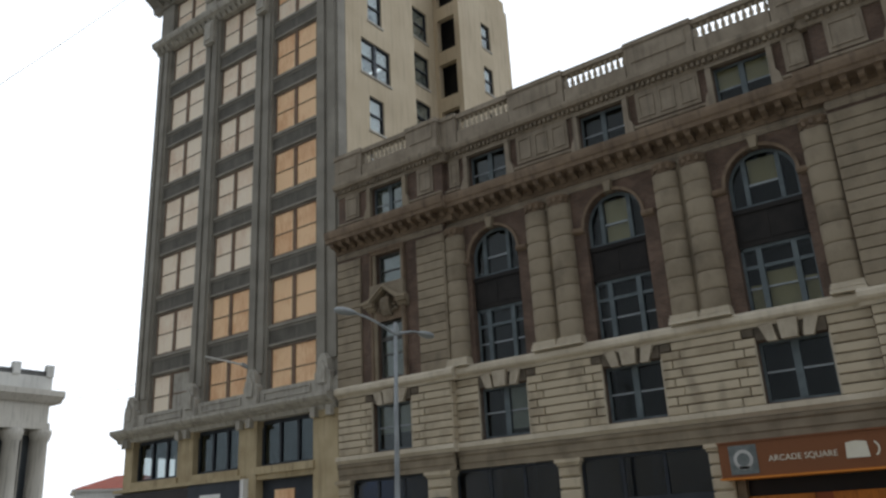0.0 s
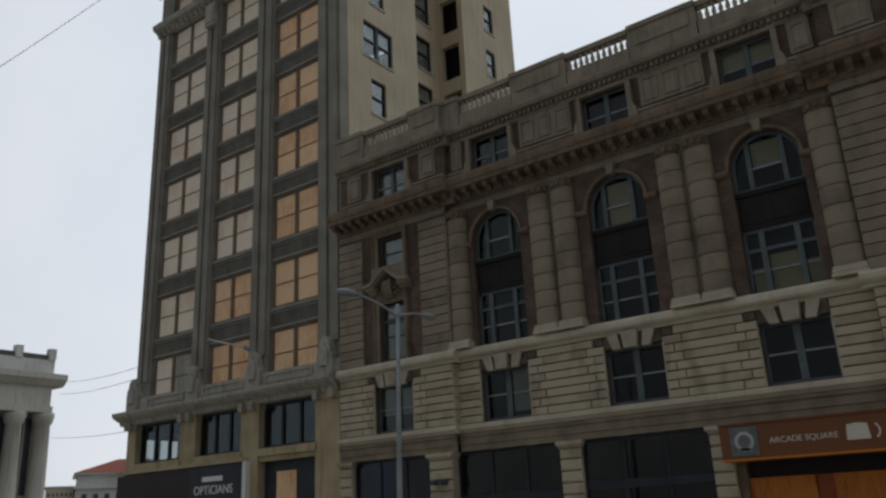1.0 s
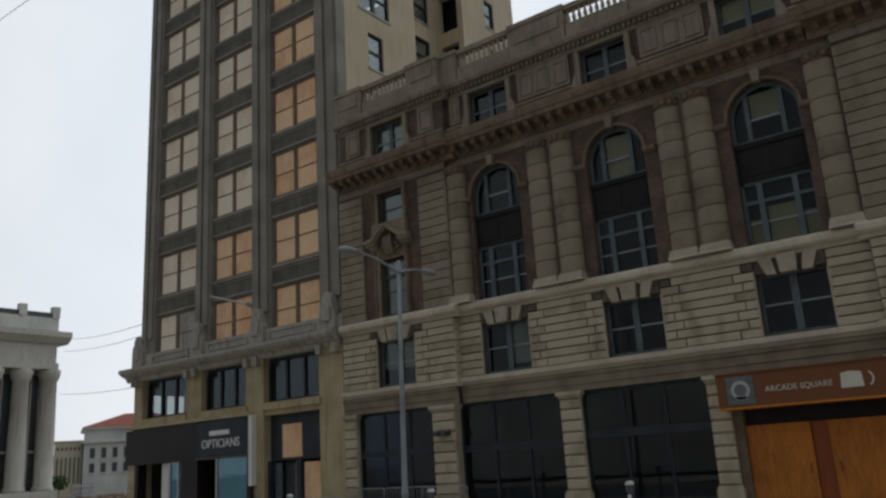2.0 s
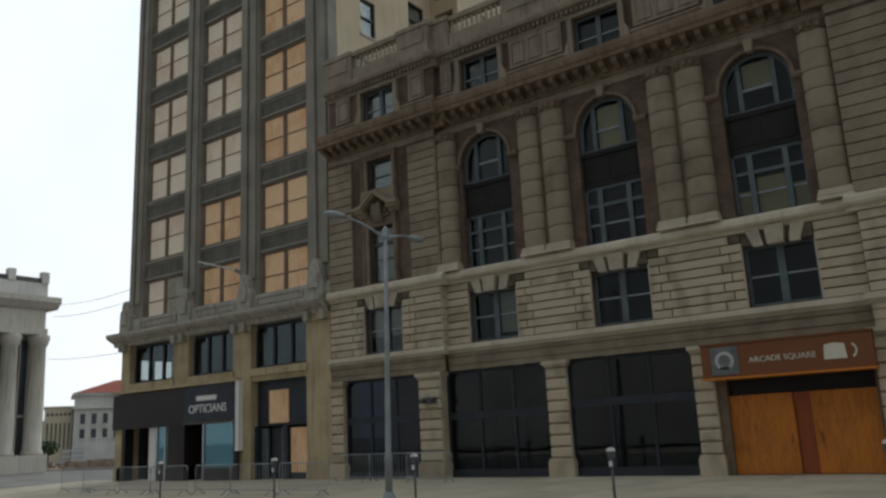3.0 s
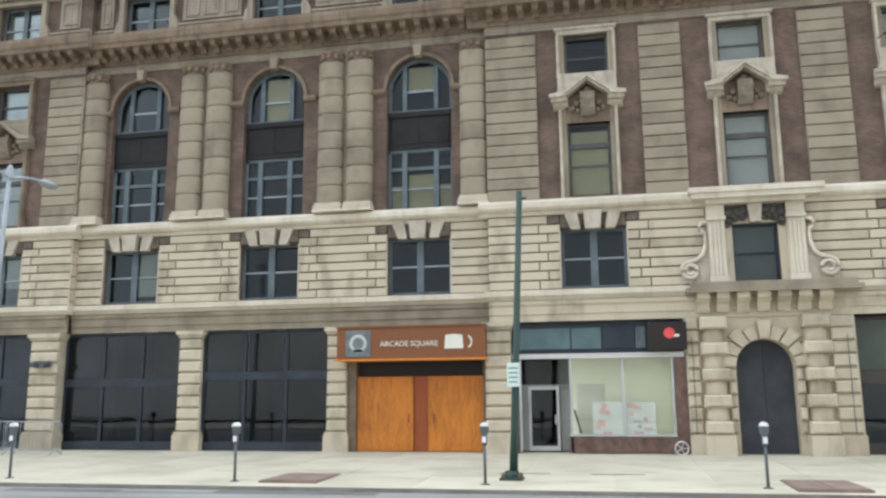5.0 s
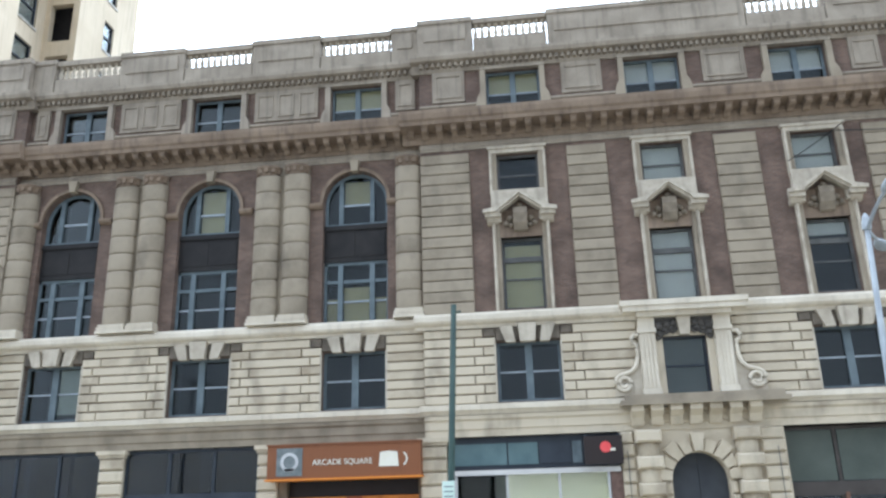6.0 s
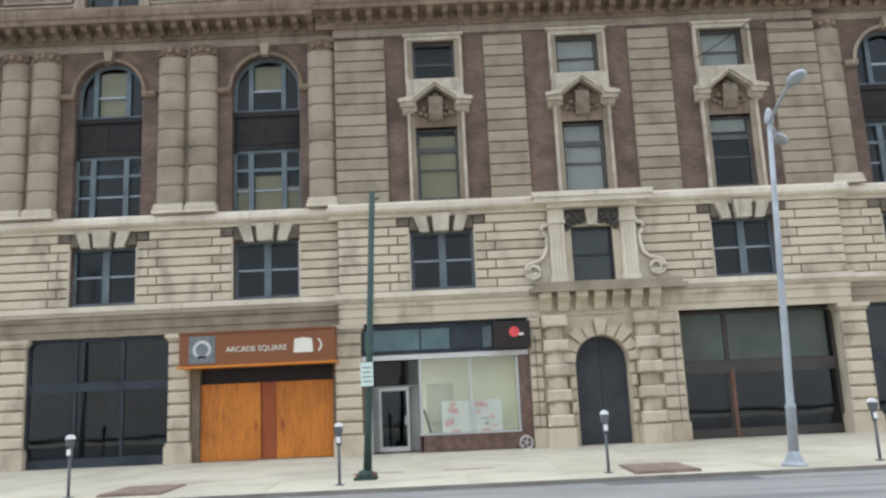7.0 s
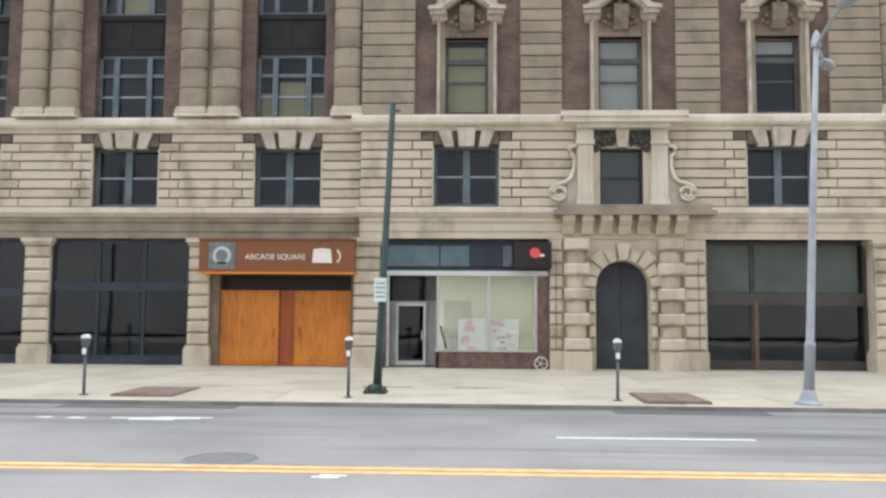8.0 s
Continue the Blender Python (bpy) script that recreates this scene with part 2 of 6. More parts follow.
RUST = weathered("rusty_steel", (0.09, 0.045, 0.03), (0.19, 0.105, 0.07), scale=3.0, rough=0.7)
STEEL = weathered("galvanised_steel", (0.23, 0.25, 0.262), (0.36, 0.385, 0.4), scale=2.0, rough=0.6)
METERGREY = weathered("meter_grey", (0.07, 0.075, 0.08), (0.14, 0.15, 0.155), rough=0.5, metal=0.3)
GREEN = weathered("dark_green_paint", (0.014, 0.032, 0.025), (0.03, 0.06, 0.048), scale=3, rough=0.45)
SIGNGREEN = weathered("pale_green_sign", (0.5, 0.62, 0.55), (0.68, 0.78, 0.7), rough=0.4)
MARBLE = weathered("brown_marble", (0.06, 0.032, 0.024), (0.19, 0.12, 0.095), scale=5.0, rough=0.3)
DOORGREY = weathered("charcoal_door", (0.028, 0.031, 0.036), (0.055, 0.06, 0.068), scale=1.5, rough=0.55)
RED = weathered("red_logo_paint", (0.55, 0.06, 0.06), (0.7, 0.1, 0.1))
WHITESTONE = weathered("white_stone", (0.5, 0.49, 0.46), (0.68, 0.67, 0.63), scale=0.3, streak=0.25)
GREYWHITE = weathered("grey_limestone", (0.42, 0.395, 0.345), (0.6, 0.57, 0.51), scale=0.25, streak=0.4)
TILE = weathered("red_roof_tile", (0.22, 0.06, 0.04), (0.34, 0.1, 0.07), scale=1.0)
CREAM = weathered("cream_stone", (0.5, 0.44, 0.31), (0.62, 0.56, 0.42), scale=0.3)
WINDARK = weathered("dark_far_window", (0.05, 0.06, 0.07), (0.09, 0.1, 0.11), rough=0.3)
CABLE = weathered("black_cable", (0.02, 0.02, 0.02), (0.04, 0.04, 0.04))
EARTH = weathered("brown_rubble", (0.16, 0.115, 0.08), (0.3, 0.235, 0.18), scale=0.6)
LEAF = weathered("leaf_green", (0.03, 0.06, 0.02), (0.07, 0.12, 0.045), per_piece=0.2)
SHEETRED = weathered("pale_red_print", (0.72, 0.42, 0.41), (0.82, 0.58, 0.56))
SHEETBLUE = weathered("grey_blue_print", (0.34, 0.35, 0.38), (0.52, 0.53, 0.55))

# ---- helpers for meshes ----
WORLD = {}


def box(bm, x0, x1, y0, y1, z0, z1):
    v = [bm.verts.new((x, y, z)) for x in (x0, x1) for y in (y0, y1) for z in (z0, z1)]
    for f in ((0, 1, 3, 2), (4, 6, 7, 5), (0, 4, 5, 1), (2, 3, 7, 6), (0, 2, 6, 4), (1, 5, 7, 3)):
        bm.faces.new([v[i] for i in f])


def prism(bm, pts, at, axis, a0, a1):
    """A closed outline pushed along an axis: axis x takes (y, z), y takes (x, z), z takes (x, y)."""
    def place(p, a):
        return {"x": (a, p[0], p[1]), "y": (p[0], a, p[1]), "z": (p[0], p[1], a)}[axis]
    r0 = [bm.verts.new(place((p[0] + at[0], p[1] + at[1]), a0)) for p in pts]
    r1 = [bm.verts.new(place((p[0] + at[0], p[1] + at[1]), a1)) for p in pts]
    n = len(pts)
    for i in range(n):
        bm.faces.new((r0[i], r0[(i + 1) % n], r1[(i + 1) % n], r1[i]))
    bm.faces.new(r0)
    bm.faces.new(r1[::-1])


def lathe(bm, prof, x, y, z, n=12, a0=0.0, a1=2 * math.pi):
    full = abs(a1 - a0 - 2 * math.pi) < 1e-6
    m = n if full else n + 1
    rings = []
    for r, h in prof:
        rings.append([bm.verts.new((x + r * math.cos(a0 + (a1 - a0) * i / n), y + r * math.sin(a0 + (a1 - a0) * i / n), z + h)) for i in range(m)])
    for a, b in zip(rings, rings[1:]):
        for i in range(n):
            j = (i + 1) % m
            bm.faces.new((a[i], a[j], b[j], b[i]))
    bm.faces.new(rings[0][::-1])
    bm.faces.new(rings[-1])


def tube(bm, pts, r, n=8, r1=None):
    pts = [Vector(p) for p in pts]
    rings = []
    for k, p in enumerate(pts):
        d = (pts[min(k + 1, len(pts) - 1)] - pts[max(k - 1, 0)]).normalized()
        q = d.to_track_quat("Z", "Y")
        rr = r + ((r1 if r1 is not None else r) - r) * k / (len(pts) - 1)
        rings.append([bm.verts.new(p + q @ Vector((rr * math.cos(2 * math.pi * i / n), rr * math.sin(2 * math.pi * i / n), 0))) for i in range(n)])
    for a, b in zip(rings, rings[1:]):
        for i in range(n):
            bm.faces.new((a[i], a[(i + 1) % n], b[(i + 1) % n], b[i]))
    bm.faces.new(rings[0][::-1])
    bm.faces.new(rings[-1])


def finish(bm, name, material, smooth=False):
    bmesh.ops.recalc_face_normals(bm, faces=bm.faces[:])
    me = bpy.data.meshes.new(name)
    bm.to_mesh(me)
    bm.free()
    me.materials.append(material)
    if smooth:
        for p in me.polygons:
            p.use_smooth = True
    return me


def thing(name, x, y, z, label, category, group="", kind=""):
    ob = new(name)
    ob.empty_display_size = 0.2
    ob.matrix_basis = Matrix.Translation((x, y, z))
    WORLD[ob.name] = Matrix.Translation((x, y, z))
    return tagged(ob, label, category, group, kind)


def hang(ob, parent):
    ob.parent = parent
    w = WORLD.get(parent.name)
    if w is not None:
        ob.matrix_parent_inverse = w.inverted()
    return ob


def part(name, bm, material, parent, label="", smooth=False):
    ob = new(name, finish(bm, name, material, smooth))
    if label:
        ob["label"] = label
    return hang(ob, parent) if parent else ob


def pieces(name, dims, material, parent, label=""):
    """Several boxes, each a part of its own."""
    return [part(name, boxes(d), material, parent, label) for d in dims]


def solo(name, bm, material, label, category, group="", kind="", smooth=False):
    return tagged(part(name, bm, material, None, "", smooth), label, category, group, kind)


def boxes(*dims):
    bm = bmesh.new()
    for d in dims:
        box(bm, *d)
    return bm


def mould(profile, x0, x1, y, z):
    bm = bmesh.new()
    prism(bm, profile, (y, z), "x", x0, x1)
    return bm


PIECES = {}


def stone(name, parent, x0, x1, z0, z1, y, depth, material, bev=0.025):
    """One block of masonry, proud of the plane y, with a chamfered face; alike blocks share a mesh."""
    w, h = round(x1 - x0, 3), round(z1 - z0, 3)
    key = (w, h, depth, material.name, bev)
    if key not in PIECES:
        bm = bmesh.new()
        rings = []
        for iy, s in ((0.0, 0.0), (-(depth - bev), 0.0), (-depth, bev)):
            a, b = w / 2 - s, h / 2 - s
            rings.append([bm.verts.new((x, iy, z)) for x, z in ((-a, -b), (a, -b), (a, b), (-a, b))])
        for r, q in zip(rings, rings[1:]):
            for i in range(4):
                bm.faces.new((r[i], r[(i + 1) % 4], q[(i + 1) % 4], q[i]))
        bm.faces.new(rings[-1])
        PIECES[key] = finish(bm, name, material)
    ob = new(name, PIECES[key])
    ob.location = ((x0 + x1) / 2, y + random.uniform(-0.006, 0.006), (z0 + z1) / 2)
    return hang(ob, parent)


def wall_cells(bm, x0, x1, z0, z1, y0, y1, holes):
    """A thick wall with rectangular holes (xa, xb, za, zb) through it."""
    xs = sorted({x0, x1, *[v for h in holes for v in h[:2] if x0 < v < x1]})
    for a, b in zip(xs, xs[1:]):
        m = (a + b) / 2
        spans = sorted((h[2], h[3]) for h in holes if h[0] < m < h[1])
        z = z0
        for c, d in spans:
            if c > z:
                box(bm, a, b, y0, y1, z, min(c, z1))
            z = max(z, d)
        if z < z1:
            box(bm, a, b, y0, y1, z, z1)
    bmesh.ops.remove_doubles(bm, verts=bm.verts[:], dist=0.0005)


def arch_fill(bm, xc, r, spring, top, y0, y1, half, n=14):
    """The wall above a round arch, from the arch up to a flat top."""
    for i in range(n):
        a, b = math.pi - math.pi * i / n, math.pi - math.pi * (i + 1) / n
        p = [(xc + r * math.cos(a), spring + r * math.sin(a)), (xc + r * math.cos(b), spring + r * math.sin(b))]
        prism(bm, [p[0], p[1], (p[1][0], top), (p[0][0], top)], (0, 0), "y", y0, y1)
    if half > r:
        box(bm, xc - half, xc - r, y0, y1, spring, top)
        box(bm, xc + r, xc + half, y0, y1, spring, top)


def arch_ring(bm, xc, r0, r1, spring, y0, y1, n=16, a0=0.0, a1=math.pi):
    rings = []
    for i in range(n + 1):
        t = a0 + (a1 - a0) * i / n
        rings.append([bm.verts.new((xc + r * math.cos(t), y, spring + r * math.sin(t))) for r, y in ((r0, y0), (r1, y0), (r1, y1), (r0, y1))])
    for p, q in zip(rings, rings[1:]):
        for i in range(4):
            bm.faces.new((p[i], p[(i + 1) % 4], q[(i + 1) % 4], q[i]))
    bm.faces.new(rings[0])
    bm.faces.new(rings[-1][::-1])


def pane(parent, x0, x1, y, z0, z1, material=None, name="pane"):
    ob = part(name, boxes((x0, x1, y, y + 0.012, z0, z1)), material or GLASS, parent)
    ob.visible_shadow = False
    return ob


def sash_window(parent, x0, x1, y, z0, z1, cols=1, rail=0.5, frame_w=0.09, mat=None, bars=(), blind=None, blind_to=0.0, blind_from=1.0, mull=0.16, pane_mat=None, blind_cols=(0, 1, 2), name="window"):
    """A framed window in a hole: frame, mullions, meeting rails, panes and a blind."""
    mat = mat or FRAME
    w = part(name, boxes((x0, x0 + frame_w, y, y + 0.14, z0, z1), (x1 - frame_w, x1, y, y + 0.14, z0, z1),
                         (x0 + frame_w, x1 - frame_w, y, y + 0.14, z1 - frame_w, z1), (x0 + frame_w, x1 - frame_w, y, y + 0.16, z0, z0 + frame_w)), mat, parent)
    ia, ib, iz0, iz1 = x0 + frame_w, x1 - frame_w, z0 + frame_w, z1 - frame_w
    cw = (ib - ia - mull * (cols - 1)) / cols
    for c in range(cols):
        a = ia + c * (cw + mull)
        if c:
            part("mullion", boxes((a - mull, a, y - 0.02, y + 0.13, iz0, iz1)), mat, w)
        zr = iz0 + (iz1 - iz0) * rail
        part("sash_rail", boxes((a, a + cw, y + 0.03, y + 0.09, zr - 0.03, zr + 0.03)), SASH if mat is FRAME else mat, w)
        for fz in bars:
            zb = iz0 + (iz1 - iz0) * fz
            part("transom", boxes((a, a + cw, y + 0.01, y + 0.11, zb - 0.09, zb + 0.09)), mat, w)
        pane(w, a, a + cw, y + 0.06, iz0, iz1, pane_mat)
        if blind and c in blind_cols:
            za, zb = iz0 + (iz1 - iz0) * blind_to, iz0 + (iz1 - iz0) * blind_from
            part("blind", boxes((a + 0.01, a + cw - 0.01, y + 0.1, y + 0.11, za, zb)), blind, w)
    return w

# ---- ground, road, pavement ----
KERB_Y = -9.0
solo("ground", boxes((-900, 900, -900, 900, -1.2, -0.42)), ASPHALT, "grey asphalt ground that runs to the horizon", "ground", kind="structure")
bm = bmesh.new()
prism(bm, [(KERB_Y, -0.26), (-12.5, -0.235), (-16.6, -0.2), (-20.5, -0.25), (-24.3, -0.33), (-24.3, -0.44), (KERB_Y, -0.44)], (0, 0), "x", -300, 120)
road = solo("road", bm, ASPHALT, "worn grey asphalt road with a slight crown", "road", kind="structure")
bm = bmesh.new()
prism(bm, [(0.6, -0.004), (-0.0, -0.004), (KERB_Y + 0.2, -0.166), (KERB_Y + 0.2, -0.45), (0.6, -0.45)], (0, 0), "x", -47, 60)
pavement = solo("pavement", bm, CONCRETE, "pale concrete pavement in front of the buildings", "pavement", kind="structure")
# kerb colour is darker than the pavement slabs that cap it
kerb = solo("kerb", boxes((-47, 60, KERB_Y - 0.02, KERB_Y + 0.2, -0.45, -0.168)), KERB, "dark concrete kerb along the road", "kerb", kind="structure")
solo("pavement_south", boxes((-60, 60, -34, -24.3, -0.45, -0.17)), CONCRETE, "pale concrete pavement across the road", "pavement", kind="structure")

# ---- the hotel ----
hotel = thing("hotel_building", -6, 3, 0, "five-storey beaux-arts building of buff limestone and red-brown brick", "building")
SEGS = [(-25.93, -19.55, -0.3), (-19.55, -3.72, 0.0), (-3.72, 13.3, -0.3), (13.3, 25.0, 0.0)]
B_BAYS = [-17.25, -11.75, -6.2]
D_BAYS = [16.0, 21.5]
ARCHED = B_BAYS + D_BAYS
PED = [-22.75, -0.21, 4.86, 9.98]
SPRING, RAD = 12.86, 1.19
walls = []
for i, (a, b, yo) in enumerate(SEGS):
    holes, arcs = [], []
    for c in ARCHED:
        if a < c < b:
            holes += [(c - 1.12, c + 1.12, 5.3, 7.3), (c - RAD, c + RAD, 8.3, SPRING), (c - RAD, c + RAD, SPRING, 14.25)]
            arcs.append(c)
    for c in PED:
        if a < c < b:
            holes += [(c - 0.72, c + 0.72, 8.4, 10.95), (c - 0.74, c + 0.74, 12.7, 14.15)]
            holes += [(c - 0.7, c + 0.7, 5.3, 7.2)] if c == 4.86 else [(c - 1.07, c + 1.07, 5.3, 7.3)]
    bm = bmesh.new()
    wall_cells(bm, a, b, 4.9, 15.7, yo, yo + 0.5, holes)
    for c in arcs:
        arch_fill(bm, c, RAD, SPRING, 14.25, yo, yo + 0.5, RAD)
    bmesh.ops.remove_doubles(bm, verts=bm.verts[:], dist=0.0005)
    walls.append(part("wall", bm, BRICK, hotel, "red-brown brick wall behind the stonework"))

# rusticated second storey
COURSES = 8
for i, (a, b, yo) in enumerate(SEGS):
    gaps = sorted([(c - 1.12, c + 1.12) for c in ARCHED if a < c < b] + [(c - 1.07, c + 1.07) for c in PED if a < c < b and c != 4.86]
                  + [(c - 1.5, c + 1.5) for c in PED if a < c < b and c == 4.86])
    edges = [a] + [v for g in gaps for v in g] + [b]
    spans = list(zip(edges[::2], edges[1::2]))
    h = (7.78 - 5.26) / COURSES
    for k in range(COURSES):
        z0, z1 = 5.26 + k * h + 0.02, 5.26 + (k + 1) * h - 0.02
        for s, e in spans:
            off = 0.42 if k % 2 else 0.72
            cuts = [s]
            if s > a + 0.01 and e - s > 1.4 and abs(s - 6.36) > 0.01:
                cuts.append(s + off)
            if e < b - 0.01 and e - s > 1.4 and abs(e - 3.36) > 0.01:
                cuts.append(e - off)
            cuts.append(e)
            for p, q in zip(cuts, cuts[1:]):
                # darker stone for the short top-course pieces beside the window heads
                short_top = k == COURSES - 1 and q - p < 0.8
                stone("stone", walls[i], p + 0.016, q - 0.016, z0, z1, yo, 0.1, DARKSTONE if short_top else STONE, 0.03)
    # flat arches and keystones over the windows
    for c in [c for c in ARCHED + PED if a < c < b and c != 4.86]:
        hw = 1.12 if c in ARCHED else 1.07
        for p, q in ((c - hw, c - 0.3), (c - 0.28, c + 0.28), (c + 0.3, c + hw)):
            stone("flat_arch_stone", walls[i], p + 0.01, q - 0.01, 7.32, 7.77, yo, 0.09, DARKSTONE, 0.02)
        for dx, w0, w1, d, zt in ((-0.56, 0.16, 0.22, 0.2, 7.8), (0.0, 0.25, 0.31, 0.3, 7.86), (0.56, 0.16, 0.22, 0.2, 7.8)):
            tilt = dx * 0.28
            bm = bmesh.new()
            prism(bm, [(c + dx - w0, 7.24), (c + dx + w0, 7.24), (c + dx + tilt + w1, zt), (c + dx + tilt - w1, zt)], (0, 0), "y", yo - d, yo + 0.02)
            part("keystone", bm, PALE, walls[i])

# stone return of the projecting end block
for k in range(20):
    z = 4.95 + k * 0.468
    m = STONE if z < 7.7 else GREYSTONE
    part("return_stone", boxes((-19.56, -19.5, -0.4, 0.0, z + 0.02, z + 0.45)), m, walls[0])

# belts, cornices and parapet, one length a block front
SILL = [(0.05, 0.0), (-0.14, 0.0), (-0.2, 0.08), (-0.28, 0.14), (-0.28, 0.3), (-0.1, 0.34), (0.05, 0.34)]
BELTP = [(0.05, 0.0), (-0.12, 0.0), (-0.16, 0.1), (-0.3, 0.16), (-0.36, 0.24), (-0.36, 0.4), (-0.2, 0.52), (0.05, 0.52)]
MAIN = [(0.05, 0.0), (-0.12, 0.0), (-0.16, 0.14), (-0.22, 0.2), (-0.24, 0.38), (-0.86, 0.42), (-0.88, 0.56), (-0.94, 0.62), (-0.98, 0.82), (-0.98, 0.95), (0.05, 1.04)]
ATT = [(0.3, 0.0), (-0.06, 0.0), (-0.1, 0.1), (-0.16, 0.3), (-0.42, 0.34), (-0.48, 0.48), (-0.48, 0.6), (0.3, 0.64)]
MODM = None
for i, (a, b, yo) in enumerate(SEGS):
    e0 = 0.0 if i in (1, 3) else (0.28 if i == 2 else 0.0)
    e1 = 0.0 if i in (1, 3) else 0.28
    # side fronts take the sooty stone, which also carries the sill course's shade
    part("architrave", mould([(0.05, 0), (-0.06, 0), (-0.06, 0.22), (-0.1, 0.24), (-0.1, 0.5), (-0.16, 0.56), (-0.16, 0.68), (0.05, 0.7)], a, b, yo, 4.22), STONE if i == 2 else GREYSTONE, walls[i])
    part("sill_course", mould(SILL, a - e0 * 0.5, b + e1 * 0.5, yo, 4.92), BELT, walls[i])
    part("belt_course", mould(BELTP, a - e0, b + e1, yo, 7.79), BELT, walls[i])
    part("frieze", mould([(0.02, 0), (-0.05, 0), (-0.05, 0.06), (-0.1, 0.12), (-0.1, 0.18), (-0.04, 0.22), (-0.04, 0.3), (0.02, 0.3)], a, b, yo, 14.42), ATTIC, walls[i])
    part("cornice", mould(MAIN, a - e0 * 2.2, b + e1 * 2.2, yo, 14.72), CORNICE, walls[i], "soot-darkened projecting cornice")
    part("attic_cornice", mould(ATT, a - e0, b + e1, yo + 0.1, 17.72), ATTIC, walls[i])
    # modillions
    n = round((b - a) / 0.53)
    if MODM is None:
        bm = bmesh.new()
        prism(bm, [(0.0, 0.0), (-0.12, 0.02), (-0.2, 0.1), (-0.44, 0.12), (-0.52, 0.18), (-0.52, 0.28), (0.0, 0.29)], (0, 0), "x", -0.105, 0.105)
        prism(bm, [(0.0, 0.28), (-0.56, 0.28), (-0.56, 0.34), (0.0, 0.34)], (0, 0), "x", -0.13, 0.13)
        MODM = finish(bm, "modillion", CORNICE)
    for k in range(n):
        ob = new("modillion", MODM)
        ob.location = (a + (k + 0.5) * (b - a) / n, yo - 0.22, 14.8)
        hang(ob, walls[i])
    # dentils of the attic cornice
    n = round((b - a) / 0.22)
    for k in range(n):
        x = a + (k + 0.5) * (b - a) / n
        stone("dentil", walls[i], x - 0.06, x + 0.06, 17.86, 18.03, yo + 0.02, 0.2, ATTIC, 0.01)

# quoin strips on the projecting blocks
QUOINS = [(0, -25.91, -24.42), (0, -21.05, -19.57), (2, -3.70, -1.93), (2, 1.56, 2.94), (2, 6.66, 8.1), (2, 11.62, 13.28)]
for s, a, b in QUOINS:
    n, yo = 15, SEGS[s][2]
    h = (14.28 - 8.32) / n
    for k in range(n):
        stone("quoin", walls[s], a, b, 8.32 + k * h + 0.013, 8.32 + (k + 1) * h - 0.013, yo, 0.11, GREYSTONE, 0.028)

# engaged banded columns on pedestals, each pair on a flat stone strip
for c, hw, s in ((-14.47, 1.0, 1), (-8.92, 1.0, 1), (18.75, 1.0, 3), (-19.12, 0.42, 1), (-4.2, 0.48, 1), (13.75, 0.45, 3)):
    part("column_backing", boxes((c - hw, c + hw, -0.07, 0.01, 8.35, 14.4)), GREYSTONE, walls[s])
DRUM = None
COLS = [(-19.12, 1)] + [(c + d, 1) for c in (-14.47, -8.92) for d in (-0.545, 0.545)] + [(-4.2, 1), (13.75, 3), (18.2, 3), (19.3, 3)]
for x, s in COLS:
    h = (14.0 - 8.62) / 8
    if DRUM is None:
        bm = bmesh.new()
        lathe(bm, [(0.43, 0.0), (0.43, 0.016), (0.478, 0.03), (0.488, 0.07), (0.49, h / 2), (0.488, h - 0.07), (0.478, h - 0.03), (0.43, h - 0.016), (0.43, h)], 0, 0, 0, 16, math.pi, 2 * math.pi)
        # flattened faces with rounded shoulders
        for v in bm.verts:
            r = math.hypot(v.co.x, v.co.y)
            u, w = v.co.x / r, v.co.y / r
            v.co.x = r * math.copysign(abs(u) ** 0.8, u)
            v.co.y = -0.72 * r * abs(w) ** 0.75
        DRUM = finish(bm, "column_drum", GREYSTONE, True)
        bm = bmesh.new()
        lathe(bm, [(0.36, 0.0), (0.38, 0.05), (0.36, 0.1), (0.43, 0.22), (0.5, 0.3), (0.5, 0.36)], 0, 0, 0, 14, math.pi, 2 * math.pi)
        for t in range(5):
            q = math.pi + (t + 0.5) * math.pi / 5
            box(bm, 0.42 * math.cos(q) - 0.06, 0.42 * math.cos(q) + 0.06, 0.42 * math.sin(q) - 0.05, 0.42 * math.sin(q) + 0.05, 0.1, 0.28)
        CAPITAL = finish(bm, "capital", CORNICE)
    base = part("column_base", boxes((x - 0.54, x + 0.54, -0.5, 0.0, 8.3, 8.4), (x - 0.5, x + 0.5, -0.44, 0.0, 8.4, 8.46), (x - 0.52, x + 0.52, -0.47, 0.0, 8.46, 8.53), (x - 0.47, x + 0.47, -0.41, 0.0, 8.53, 8.58), (x - 0.49, x + 0.49, -0.43, 0.0, 8.58, 8.63)), BELT, walls[s])
    for k in range(8):
        ob = new("column_drum", DRUM)
        ob.location = (x, -0.04, 8.62 + k * h)
        hang(ob, walls[s])
    ob = new("capital", CAPITAL)
    ob.location = (x, -0.04, 13.98)
    hang(ob, walls[s])

